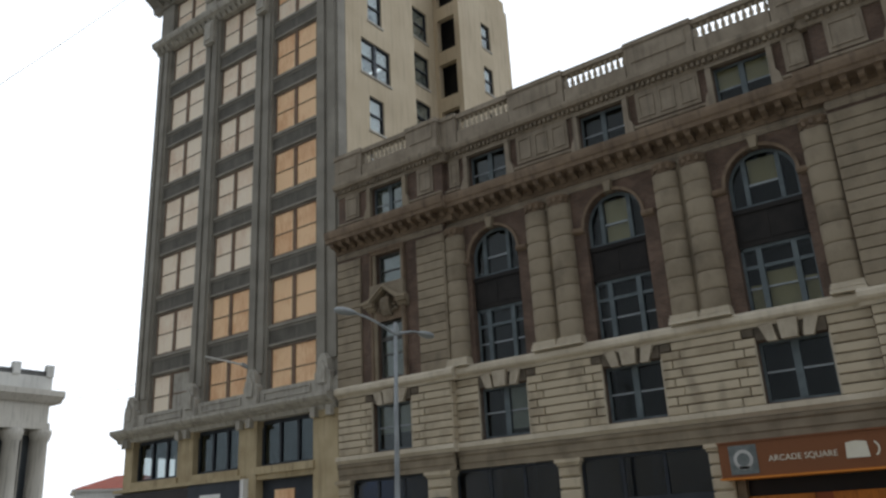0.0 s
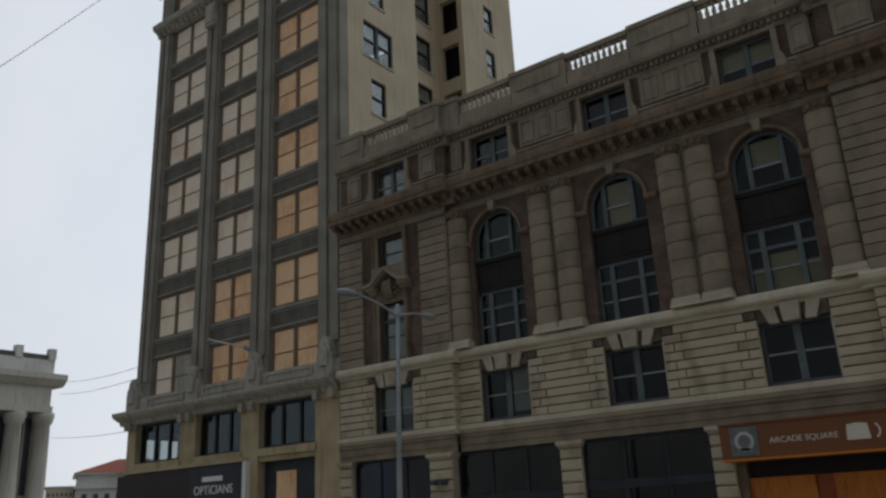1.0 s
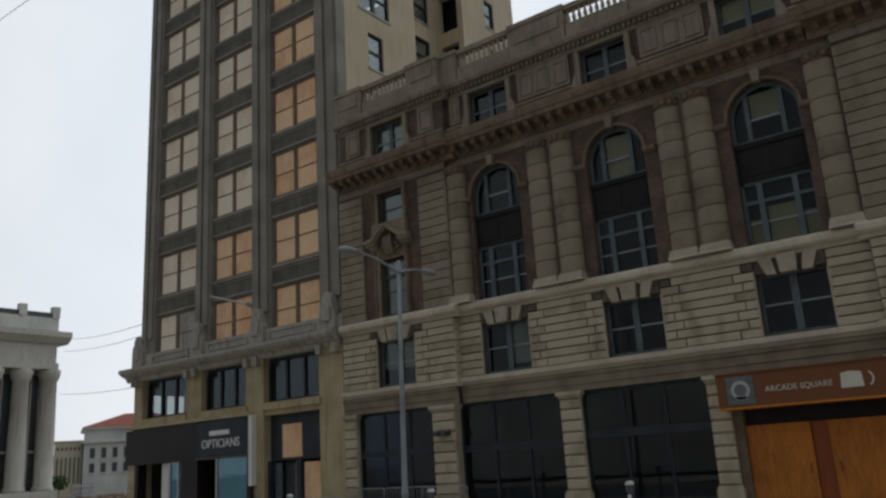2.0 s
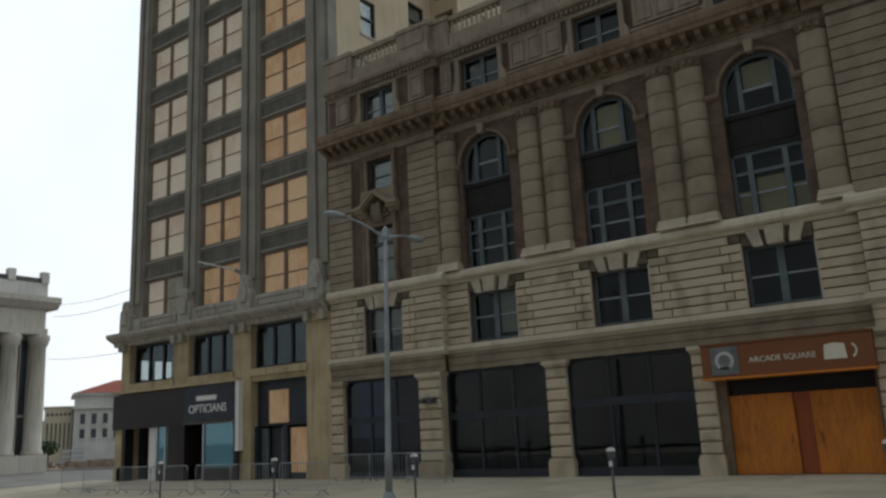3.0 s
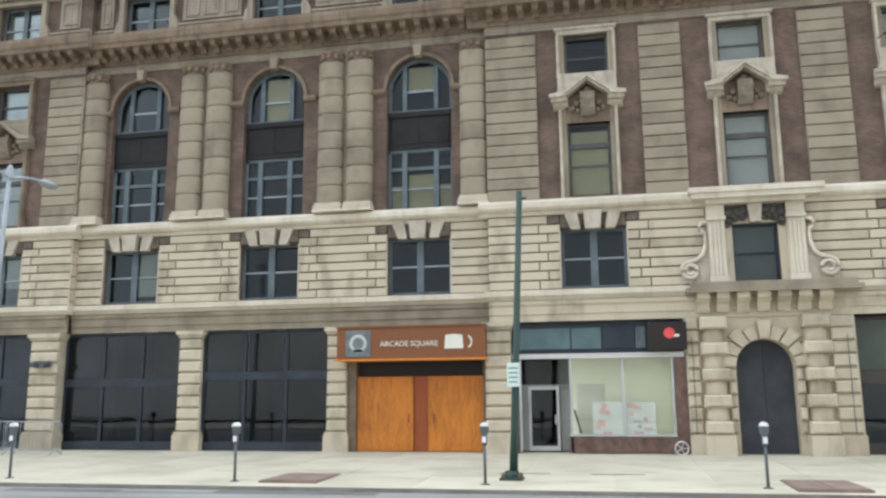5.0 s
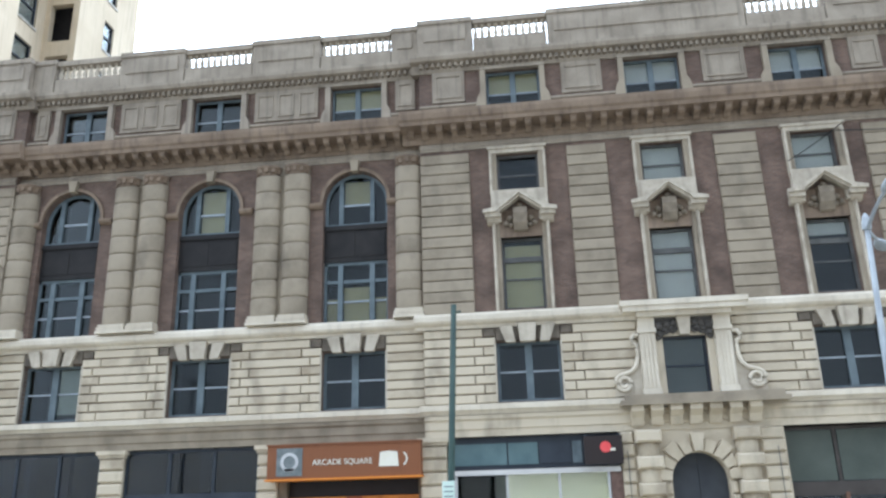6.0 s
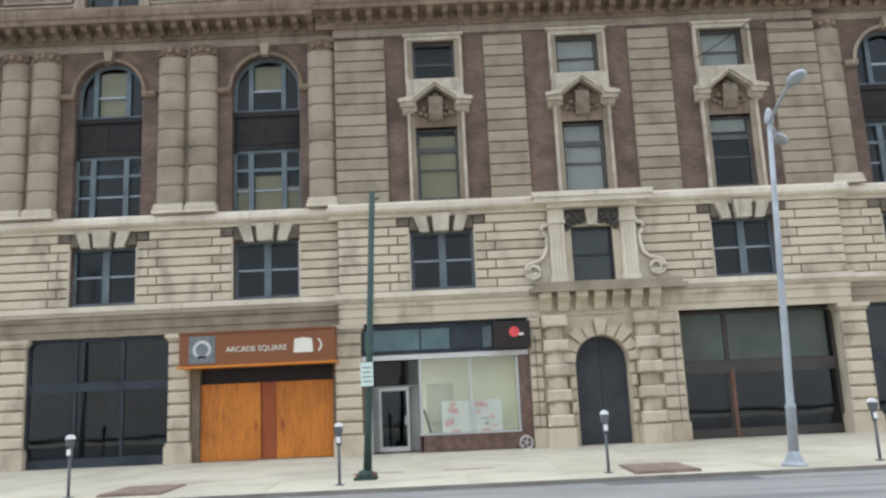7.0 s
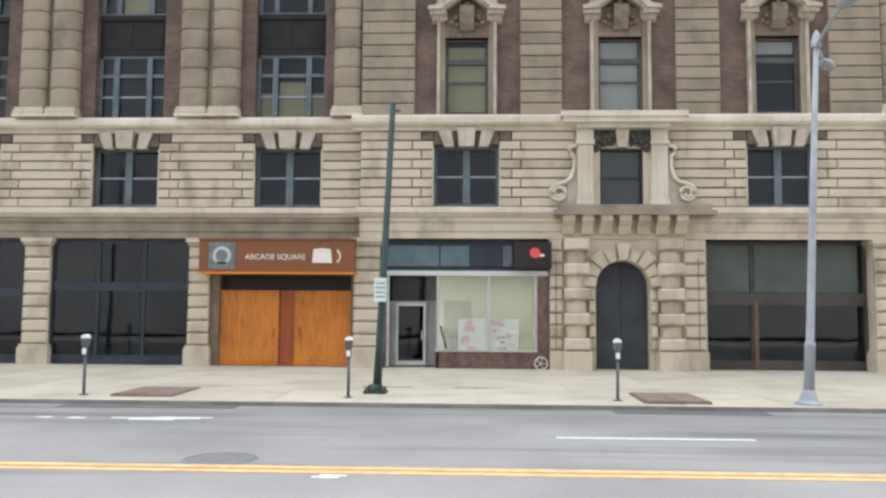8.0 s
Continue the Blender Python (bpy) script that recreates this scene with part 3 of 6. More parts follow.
# arched windows two storeys high
for c in ARCHED:
    s = 1 if c < 0 else 3
    bm = bmesh.new()
    arch_ring(bm, c, RAD + 0.0, RAD + 0.12, SPRING, -0.09, 0.02, 20)
    surround = part("arch_surround", bm, CORNICE if c < 0 else GREYSTONE, walls[s])
    for sg in (-1, 1):
        bm = bmesh.new()
        prism(bm, [(0, 0), (-0.14, 0.03), (-0.2, 0.12), (-0.2, 0.2), (0, 0.22)], (0, 12.62), "x", min(c + sg * 1.19, c + sg * 1.68), max(c + sg * 1.19, c + sg * 1.68))
        part("impost", bm, CORNICE if c < 0 else GREYSTONE, surround)
    bm = bmesh.new()
    prism(bm, [(c - 0.11, 13.98), (c + 0.11, 13.98), (c + 0.17, 14.42), (c - 0.17, 14.42)], (0, 0), "y", -0.24, 0.02)
    part("keystone", bm, GREYSTONE, surround)
    # lower window in three lights
    lw = part("window", boxes((c - RAD, c - RAD + 0.1, 0.3, 0.45, 8.32, 10.6), (c + RAD - 0.1, c + RAD, 0.3, 0.45, 8.32, 10.6), (c - RAD, c + RAD, 0.3, 0.46, 8.3, 8.42), (c - RAD, c + RAD, 0.3, 0.46, 10.5, 10.62)), FRAME, walls[s])
    for x in (c - 0.58, c + 0.58):
        part("mullion", boxes((x - 0.09, x + 0.09, 0.24, 0.44, 8.42, 10.5)), FRAME, lw)
    part("transom", boxes((c - RAD + 0.1, c + RAD - 0.1, 0.28, 0.42, 9.82, 9.94)), FRAME, lw)
    for x0, x1 in ((c - 1.09, c - 0.67), (c - 0.49, c + 0.49), (c + 0.67, c + 1.09)):
        part("sash_rail", boxes((x0, x1, 0.33, 0.39, 9.12, 9.18)), SASH, lw)
        pane(lw, x0, x1, 0.36, 8.42, 10.5)
        if c == -6.2:
            part("blind", boxes((x0, x1, 0.47, 0.48, 8.45, 9.7 if x0 < c < x1 else 9.3)), BLIND, lw)
    part("spandrel", boxes((c - RAD, c + RAD, 0.22, 0.42, 10.62, 11.9), (c - RAD, c + RAD, 0.16, 0.24, 11.82, 12.0), (c - 1.05, c - 0.06, 0.2, 0.24, 10.8, 11.7), (c + 0.06, c + 1.05, 0.2, 0.24, 10.8, 11.7)), SPANDREL, walls[s], "black panel between the storeys")
    # arched upper light
    bm = bmesh.new()
    arch_ring(bm, c, RAD - 0.12, RAD - 0.005, SPRING, 0.3, 0.44, 20)
    box(bm, c - RAD, c - RAD + 0.12, 0.3, 0.44, 12.0, SPRING)
    box(bm, c + RAD - 0.12, c + RAD, 0.3, 0.44, 12.0, SPRING)
    box(bm, c - RAD, c + RAD, 0.28, 0.46, 12.0, 12.1)
    aw = part("arched_window", bm, FRAME, walls[s])
    for x in (c - 0.58, c + 0.58):
        part("mullion", boxes((x - 0.08, x + 0.08, 0.26, 0.43, 12.1, 13.78)), FRAME, aw)
    part("sash_rail", boxes((c - 0.5, c + 0.5, 0.32, 0.4, 12.78, 12.86)), SASH, aw)
    bm = bmesh.new()
    prism(bm, [(c - 1.1, 12.1), (c + 1.1, 12.1)] + [(c + 1.1 * math.cos(t * math.pi / 16), SPRING + 1.1 * math.sin(t * math.pi / 16)) for t in range(17)], (0, 0), "y", 0.36, 0.372)
    part("pane", bm, GLASS, aw).visible_shadow = False
    if c in (-6.2, -11.75):
        z0 = 12.86 if c == -6.2 else 12.15
        part("blind", boxes((c - 0.49, c + 0.49, 0.47, 0.48, z0, 13.8)), BLIND, aw)

# second-storey windows
for c in ARCHED + [p for p in PED if p != 4.86]:
    s = [i for i, g in enumerate(SEGS) if g[0] < c < g[1]][0]
    yo = SEGS[s][2]
    hw = 1.12 if c in ARCHED else 1.07
    w = sash_window(walls[s], c - hw, c + hw, yo + 0.22, 5.3, 7.3, cols=2, rail=0.5, mull=0.24, frame_w=0.1,
                    blind=GREYBLIND if c in (-17.25, -22.75) else None, blind_to=0.35 if c == -22.75 else 0.1, blind_cols=(1,) if c == -17.25 else (0, 1))
    pieces("jamb_stone", [(c - hw - 0.06, c - hw, yo - 0.1, yo + 0.02, 5.28, 7.25), (c + hw, c + hw + 0.06, yo - 0.1, yo + 0.02, 5.28, 7.25)], PALE, w)

# pedimented windows of the third and fourth storeys
for c in PED:
    s = 0 if c < -20 else 2
    yo = SEGS[s][2]
    mid = {-22.75: (GREYBLIND, 0.0, 1.0), -0.21: (BLIND, 0.0, 0.94), 4.86: (PALEBLIND, 0.0, 1.0), 9.98: (PALEBLIND, 0.82, 1.0)}[c]
    low = sash_window(walls[s], c - 0.72, c + 0.72, yo + 0.2, 8.4, 10.95, rail=0.42, bars=(0.72,), mat=GREYPAINT, blind=mid[0], blind_to=mid[1], blind_from=mid[2])
    upb = {-22.75: (GREYBLIND, 0.0), -0.21: (None, 0.0), 4.86: (PALEBLIND, 0.0), 9.98: (PALEBLIND, 0.05)}[c]
    up = sash_window(walls[s], c - 0.74, c + 0.74, yo + 0.2, 12.7, 14.15, rail=0.45, mat=GREYPAINT, blind=upb[0], blind_to=upb[1])
    frame_mat = PALE if c > -20 else GREYSTONE
    # moulded architraves
    for z0, z1, w, ow in ((8.32, 11.45, 0.72, low), (12.66, 14.15, 0.74, up)):
        for sg in (-1, 1):
            bm = bmesh.new()
            pts = [(c + sg * (w + d), yo - e) for d, e in ((0, -0.02), (0, 0.06), (0.05, 0.1), (0.16, 0.1), (0.16, -0.02))]
            prism(bm, pts, (0, 0), "z", z0, z1)
            inner = part("architrave", bm, GREYSTONE, ow)
            bm = bmesh.new()
            pts = [(c + sg * (w + d), yo - e) for d, e in ((0.16, -0.02), (0.16, 0.16), (0.19, 0.2), (0.25, 0.2), (0.27, 0.16), (0.27, -0.02))]
            prism(bm, pts, (0, 0), "z", z0, z1)
            part("outer_moulding", bm, frame_mat if c > -20 else CORNICE, inner)
    part("lintel", boxes((c - 0.99, c + 0.99, yo - 0.14, yo + 0.02, 14.15, 14.32), (c - 1.06, c + 1.06, yo - 0.2, yo + 0.02, 14.3, 14.4)), frame_mat if c > -20 else CORNICE, up)
    part("window_sill", boxes((c - 1.0, c + 1.0, yo - 0.22, yo + 0.2, 12.52, 12.68), (c - 0.95, c - 0.6, yo - 0.18, yo, 12.38, 12.52), (c + 0.6, c + 0.95, yo - 0.18, yo, 12.38, 12.52)), frame_mat, up)
    part("window_head", boxes((c - 0.95, c + 0.95, yo - 0.07, yo + 0.0, 10.95, 11.95), (c - 0.72, c + 0.72, yo, yo + 0.25, 10.95, 11.2)), CORNICE, low)
    # open pediment: flared end blocks, raking mouldings up to the sill, a carved console below
    for sg in (-1, 1):
        bm = bmesh.new()
        pts = [(0.66, 11.5), (1.14, 11.5), (1.14, 11.9), (1.0, 12.06), (0.98, 12.52), (0.0, 12.52), (0.0, 12.36), (0.66, 11.86)]
        pts = [(c + sg * u, v) for u, v in pts]
        prism(bm, pts[::sg], (0, 0), "y", yo - 0.24, yo + 0.02)
        block = part("pediment", bm, PALE if c > -20 else GREYSTONE, low, "pale open stone pediment")
        # raking moulding in two steps, and the square end block that it dies into
        for y1, pts in ((yo - 0.46, ((0.0, 12.47), (0.0, 12.33), (0.7, 11.8), (0.7, 11.62), (1.22, 11.62), (1.22, 11.88), (0.82, 11.9))),
                        (yo - 0.56, ((0.0, 12.5), (0.0, 12.42), (0.74, 11.86), (0.74, 11.78), (1.28, 11.74), (1.28, 11.86), (0.86, 11.94)))):
            bm = bmesh.new()
            pts = [(c + sg * u, v) for u, v in pts]
            prism(bm, pts[::sg], (0, 0), "y", y1, yo - 0.23 if y1 > yo - 0.5 else yo - 0.455)
            part("raking_cornice", bm, PALE if c > -20 else GREYSTONE, block)
        bm = bmesh.new()
        prism(bm, [(0, 0), (-0.16, 0.03), (-0.26, 0.12), (-0.3, 0.2), (0, 0.22)], (yo, 11.42), "x", c + sg * 0.96 - 0.2, c + sg * 0.96 + 0.2)
        part("end_console", bm, PALE if c > -20 else GREYSTONE, block)
    bm = bmesh.new()
    prism(bm, [(0, 0.0), (-0.2, 0.06), (-0.34, 0.3), (-0.42, 0.62), (-0.36, 0.86), (0, 0.9)], (yo, 11.1), "x", c - 0.24, c + 0.24)
    part("carved_console", bm, weathered("console_stone", (0.13, 0.105, 0.075), (0.25, 0.205, 0.15), scale=4) if "console_stone" not in MATS else MATS["console_stone"], low)
    for u, v, r in ((-0.36, 11.6, 0.13), (0.36, 11.6, 0.13), (-0.5, 11.42, 0.11), (0.5, 11.42, 0.11), (-0.32, 11.36, 0.1), (0.32, 11.36, 0.1), (0.0, 12.06, 0.13)):
        bm = bmesh.new()
        bmesh.ops.create_icosphere(bm, subdivisions=1, radius=r, matrix=Matrix.Translation((c + u, yo - 0.14, v)))
        part("carved_leaf", bm, MATS["console_stone"], low, smooth=True)

# attic storey
AY = 0.12
for i, (a, b, yo) in enumerate(SEGS):
    cs = [c for c in ARCHED + PED if a < c < b]
    bm = bmesh.new()
    wall_cells(bm, a, b, 15.7, 18.3, yo + AY, yo + AY + 0.45, [(c - 1.0, c + 1.0, 15.84, 17.66) for c in cs])
    attic = part("attic_wall", bm, BRICK, hotel)
    edges = [a] + [v for c in sorted(cs) for v in (c - 1.3, c + 1.3)] + [b]
    for p, q in list(zip(edges[::2], edges[1::2])):
        part("attic_base", mould([(0.02, 0), (-0.14, 0), (-0.14, 0.22), (-0.06, 0.26), (-0.06, 0.42), (-0.16, 0.48), (-0.16, 0.56), (0.02, 0.6)], p, q, yo + AY, 15.76), ATTIC, attic)
        u, v = (p + 0.22, q - 0.22) if i in (1, 3) else (p + 0.5, q - 0.5)
        if v - u > 0.5:
            panel = part("attic_panel", boxes((u, v, yo + AY - 0.08, yo + AY, 16.45, 17.72)), ATTIC, attic)
            n = 3 if i in (1, 3) and v - u > 1.6 else 1
            w = (v - u) / n
            for k in range(n):
                x0, x1 = u + k * w + 0.1, u + (k + 1) * w - 0.1
                for d in ((x0, x1, 16.6, 16.66), (x0, x1, 17.5, 17.56), (x0, x0 + 0.06, 16.66, 17.5), (x1 - 0.06, x1, 16.66, 17.5)):
                    part("panel_mould", boxes((d[0], d[1], yo + AY - 0.13, yo + AY - 0.07, d[2], d[3])), ATTIC, panel)
    for c in cs:
        lit = {-22.75: GREYBLIND, -6.2: BLIND, -0.21: BLIND, 4.86: PALEBLIND, 9.98: PALEBLIND}.get(c)
        w = sash_window(attic, c - 1.0, c + 1.0, yo + AY + 0.2, 15.84, 17.66, cols=2, rail=0.5, mull=0.2, blind=lit, blind_to=0.5 if c != -22.75 else 0.1)
        for sg in (-1, 1):
            bm = bmesh.new()
            pts = [(c + sg * 1.0, 15.9), (c + sg * 1.42, 15.9), (c + sg * 1.32, 16.5), (c + sg * 1.2, 16.7), (c + sg * 1.2, 17.62), (c + sg * 1.0, 17.62)]
            prism(bm, pts if sg > 0 else pts[::-1], (0, 0), "y", yo + AY - 0.2, yo + AY + 0.02)
            part("scrolled_jamb", bm, GREYSTONE if i in (0, 2) else ATTIC, w)
        part("lintel", boxes((c - 1.2, c + 1.2, yo + AY - 0.2, yo + AY + 0.02, 17.64, 17.74)), ATTIC, w)
    # parapet with open balustrades over the windows
    gaps = [(c - 1.42 - (0.2 if c > 9 else 0), c + 1.42 - (0.2 if c > 9 else 0)) for c in sorted(cs) if c != 4.86]
    PY = yo - 0.18
    for p, q in list(zip([a] + [g[1] for g in gaps], [g[0] for g in gaps] + [b])):
        if q - p > 0.05:
            blk = part("parapet_block", boxes((p, q, PY, PY + 0.5, 18.32, 19.7)), ATTIC, attic)
            part("coping", boxes((p - 0.03, q + 0.03, PY - 0.06, PY + 0.56, 19.7, 19.9)), ATTIC, blk)
            if q - p > 0.9:
                part("panel", boxes((p + 0.25, q - 0.25, PY - 0.05, PY, 18.95, 19.55)), ATTIC, blk)
    for p, q in gaps:
        pieces("parapet_rail", [(p + 0.04, q - 0.04, PY + 0.04, PY + 0.46, 18.32, 19.0), (p + 0.04, q - 0.04, PY + 0.04, PY + 0.46, 19.64, 19.86)], ATTIC, attic)
        if "baluster" not in PIECES:
            bm = bmesh.new()
            lathe(bm, [(0.1, 0), (0.1, 0.06), (0.05, 0.1), (0.1, 0.24), (0.09, 0.32), (0.045, 0.5), (0.05, 0.56), (0.09, 0.6), (0.09, 0.64)], 0, 0, 0, 8)
            PIECES["baluster"] = finish(bm, "baluster", PALE, True)
        for k in range(11):
            ob = new("baluster", PIECES["baluster"])
            ob.location = (p + (k + 0.5) * (q - p) / 11, PY + 0.25, 19.0)
            hang(ob, attic)

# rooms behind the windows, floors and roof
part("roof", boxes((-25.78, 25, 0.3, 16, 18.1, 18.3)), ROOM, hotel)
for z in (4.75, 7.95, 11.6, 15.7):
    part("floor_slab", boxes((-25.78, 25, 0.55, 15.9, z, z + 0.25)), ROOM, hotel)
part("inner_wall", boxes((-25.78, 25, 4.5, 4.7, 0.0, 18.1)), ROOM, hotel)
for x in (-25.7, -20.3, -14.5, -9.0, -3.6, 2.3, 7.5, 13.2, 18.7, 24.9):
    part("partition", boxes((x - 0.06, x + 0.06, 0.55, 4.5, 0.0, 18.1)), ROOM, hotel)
part("rear_wall", boxes((-25.78, 25, 15.9, 16.1, 0, 18.3), (24.8, 25.0, 0.5, 15.9, 0, 18.3)), BRICK, hotel)

# ---- ground storey of the hotel ----
def pier(x0, x1, yo, s):
    base = part("pier", boxes((x0 + 0.05, x1 - 0.05, yo + 0.0, yo + 0.7, 0.0, 4.24)), STONE, walls[s])
    part("plinth", boxes((x0 - 0.08, x1 + 0.08, yo - 0.2, yo + 0.5, -0.05, 0.56), (x0 - 0.05, x1 + 0.05, yo - 0.15, yo + 0.5, 0.56, 0.66)), STONE, base)
    h = (3.98 - 0.66) / 8
    for k in range(8):
        stone("pier_stone", base, x0, x1, 0.66 + k * h + 0.025, 0.66 + (k + 1) * h - 0.025, yo + 0.05, 0.17, STONE, 0.05)
    part("capital", boxes((x0 - 0.03, x1 + 0.03, yo - 0.15, yo + 0.6, 3.98, 4.08), (x0 - 0.09, x1 + 0.09, yo - 0.22, yo + 0.6, 4.08, 4.22)), STONE, base)


for x0, x1, yo, s in ((-25.93, -25.2, -0.3, 0), (-20.95, -19.8, -0.3, 0), (-15.08, -14.2, 0, 1), (-9.46, -8.74, 0, 1), (-3.88, -3.02, -0.3, 2), (12.85, 13.7, -0.3, 2), (18.3, 19.2, 0, 3)):
    pier(x0, x1, yo, s)


def shopfront(x0, x1, y, z1, cols, transom, parent, mat=DARKFRAME, cuts=None):
    f = part("shop_window", boxes((x0, x0 + 0.08, y, y + 0.12, 0.02, z1), (x1 - 0.08, x1, y, y + 0.12, 0.02, z1), (x0, x1, y, y + 0.12, z1 - 0.1, z1), (x0, x1, y - 0.02, y + 0.14, 0.02, 0.3)), mat, parent)
    part("transom", boxes((x0 + 0.08, x1 - 0.08, y - 0.02, y + 0.12, transom - 0.14, transom + 0.14)), mat, f)
    cuts = cuts or [x0 + k * (x1 - x0) / cols for k in range(cols + 1)]
    for k, (p, q) in enumerate(zip(cuts, cuts[1:])):
        if k:
            part("mullion", boxes((p - 0.05, p + 0.05, y, y + 0.1, 0.3, z1 - 0.1)), mat, f)
        pane(f, p + 0.03, q - 0.03, y + 0.05, 0.3, transom - 0.14, SHOPGLASS)
        pane(f, p + 0.03, q - 0.03, y + 0.05, transom + 0.14, z1 - 0.1, SHOPGLASS)
    return f


s1 = shopfront(-25.2, -20.95, -0.16, 4.2, 3, 2.45, walls[0])
part("light_post", boxes((-24.9, -24.45, 0.2, 0.5, 0.02, 2.3)), GREYWHITE, s1)
s2 = shopfront(-19.8, -15.08, 0.1, 4.2, 3, 2.4, walls[1])
s3 = shopfront(-14.2, -9.46, 0.1, 4.2, 3, 2.6, walls[1])
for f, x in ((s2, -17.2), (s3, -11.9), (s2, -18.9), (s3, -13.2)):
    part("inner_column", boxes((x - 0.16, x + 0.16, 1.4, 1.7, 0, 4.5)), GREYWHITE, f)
BROWNMETAL = weathered("dark_brown_metal", (0.04, 0.034, 0.03), (0.08, 0.068, 0.06), rough=0.5)
s6 = shopfront(7.6, 12.85, 0.25, 4.2, 3, 2.35, walls[2], BROWNMETAL, [7.6, 9.18, 11.13, 12.85])
part("door_post", boxes((9.22, 9.34, 0.18, 0.4, 0.02, 2.2)), RUST, s6)
part("head_band", boxes((7.68, 12.72, 0.2, 0.24, 2.1, 2.52)), BROWNMETAL, s6, "dark brown band over the shop door")
for p, q in ((7.7, 9.1), (9.26, 11.05), (11.2, 12.6)):
    part("back_screen", boxes((p, q, 0.27, 0.285, 2.54, 4.08)), DULLGREEN, s6)
part("inner_panel", boxes((9.4, 10.3, 0.9, 0.94, 0.05, 2.0)), DOORGREY, s6)
part("pale_counter", boxes((7.8, 8.9, 1.0, 1.5, 0.02, 0.95)), GREYWHITE, s6)
part("pale_counter", boxes((11.4, 12.4, 1.1, 1.6, 0.02, 1.0)), GREYWHITE, s6)
s7 = shopfront(13.75, 18.25, 0.1, 4.2, 4, 2.4, walls[3])
s8 = shopfront(19.25, 24.8, 0.1, 4.2, 4, 2.4, walls[3])
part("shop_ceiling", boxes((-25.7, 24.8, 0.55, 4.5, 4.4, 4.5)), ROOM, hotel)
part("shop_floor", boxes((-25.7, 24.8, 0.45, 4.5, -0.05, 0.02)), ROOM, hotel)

# boarded arcade entrance
ent = part("entrance", boxes((-8.72, -8.43, 0.0, 0.5, 0, 4.2), (-4.02, -3.88, 0.0, 0.5, 0, 4.2), (-8.43, -4.02, 0.45, 0.5, 2.5, 4.2)), weathered("brown_trim", (0.12, 0.09, 0.06), (0.22, 0.17, 0.12), scale=3), walls[1], "boarded-up arcade entrance")
for x0, x1, m, d in ((-8.43, -6.43, PLY, 0.0), (-6.43, -5.92, PLYDARK, 0.06), (-5.92, -4.02, PLY, 0.0)):
    part("plywood_panel", boxes((x0 + 0.006, x1 - 0.006, 0.1 + d, 0.14 + d, 0.02, 2.5)), m, ent, "orange plywood sheet")
for x in (-6.6, -5.72):
    part("pull_slot", boxes((x - 0.03, x + 0.03, 0.085, 0.1, 0.95, 1.25)), PLYDARK, ent)
part("dark_header", boxes((-8.43, -4.02, 0.3, 0.35, 2.5, 3.1)), MAROON, ent)

# sign over the entrance
sign = thing("arcade_sign", -6.5, -0.7, 3.1, "red-brown wooden shop sign with cream letters over the boarded entrance", "sign")
SX0, SX1, SY = -9.0, -3.95, -0.85
part("sign_board", boxes((SX0, SX1, SY, SY + 0.85, 3.12, 4.16)), SIGNWOOD, sign)
part("top_trim", boxes((SX0 - 0.03, SX1 + 0.03, SY - 0.04, SY + 0.85, 4.16, 4.21)), SIGNWOOD, sign)
part("bottom_trim", boxes((SX0 - 0.05, SX1 + 0.05, SY - 0.06, SY + 0.85, 3.06, 3.12)), PLY, sign, "bright orange lower edge")


def text_mesh(name, body, size, x, y, z, material, parent, depth=0.012, spacing=1.0, slant=0.0):
    cu = bpy.data.curves.new(name, "FONT")
    cu.body, cu.size, cu.align_x, cu.align_y, cu.extrude, cu.space_character, cu.shear = body, size, "CENTER", "CENTER", depth, spacing, slant
    tmp = bpy.data.objects.new(name, cu)
    scene.collection.objects.link(tmp)
    me = bpy.data.meshes.new_from_object(tmp.evaluated_get(bpy.context.evaluated_depsgraph_get()))
    bpy.data.objects.remove(tmp)
    me.transform(Matrix.Translation((x, y, z)) @ Matrix.Rotation(radians(90), 4, "X"))
    me.materials.clear()
    me.materials.append(material)
    ob = new(name, me)
    return hang(ob, parent)


LETTER = weathered("cream_letter", (0.6, 0.56, 0.45), (0.75, 0.72, 0.62))
text_mesh("lettering", "ARCADE SQUARE", 0.25, -6.5, SY - 0.012, 3.6, LETTER, sign)
plate = part("picture_plate", boxes((-8.68, -7.82, SY - 0.02, SY, 3.2, 4.08)), weathered("grey_teal_plate", (0.1, 0.115, 0.115), (0.2, 0.22, 0.22), scale=5), sign, "grey square emblem plate")
bm = bmesh.new()
arch_ring(bm, -8.25, 0.2, 0.3, 3.64, SY - 0.03, SY - 0.018, 20, 0, 2 * math.pi)
box(bm, -8.42, -8.08, SY - 0.03, SY - 0.018, 3.36, 3.44)
part("emblem", bm, ALU, plate)
bm = bmesh.new()
prism(bm, [(-5.3, 3.42), (-4.66, 3.42), (-4.7, 3.86), (-5.0, 3.9), (-5.26, 3.86)], (0, 0), "y", SY - 0.02, SY)
part("white_emblem", bm, LETTER, sign)
bm = bmesh.new()
arch_ring(bm, -4.62, 0.2, 0.25, 3.64, SY - 0.02, SY, 8, -1.0, 1.0)
part("thin_curve", bm, LETTER, sign)

# the whole board hangs from its top edge
sign.matrix_basis = Matrix.Translation((-6.36, -0.7, 3.05))

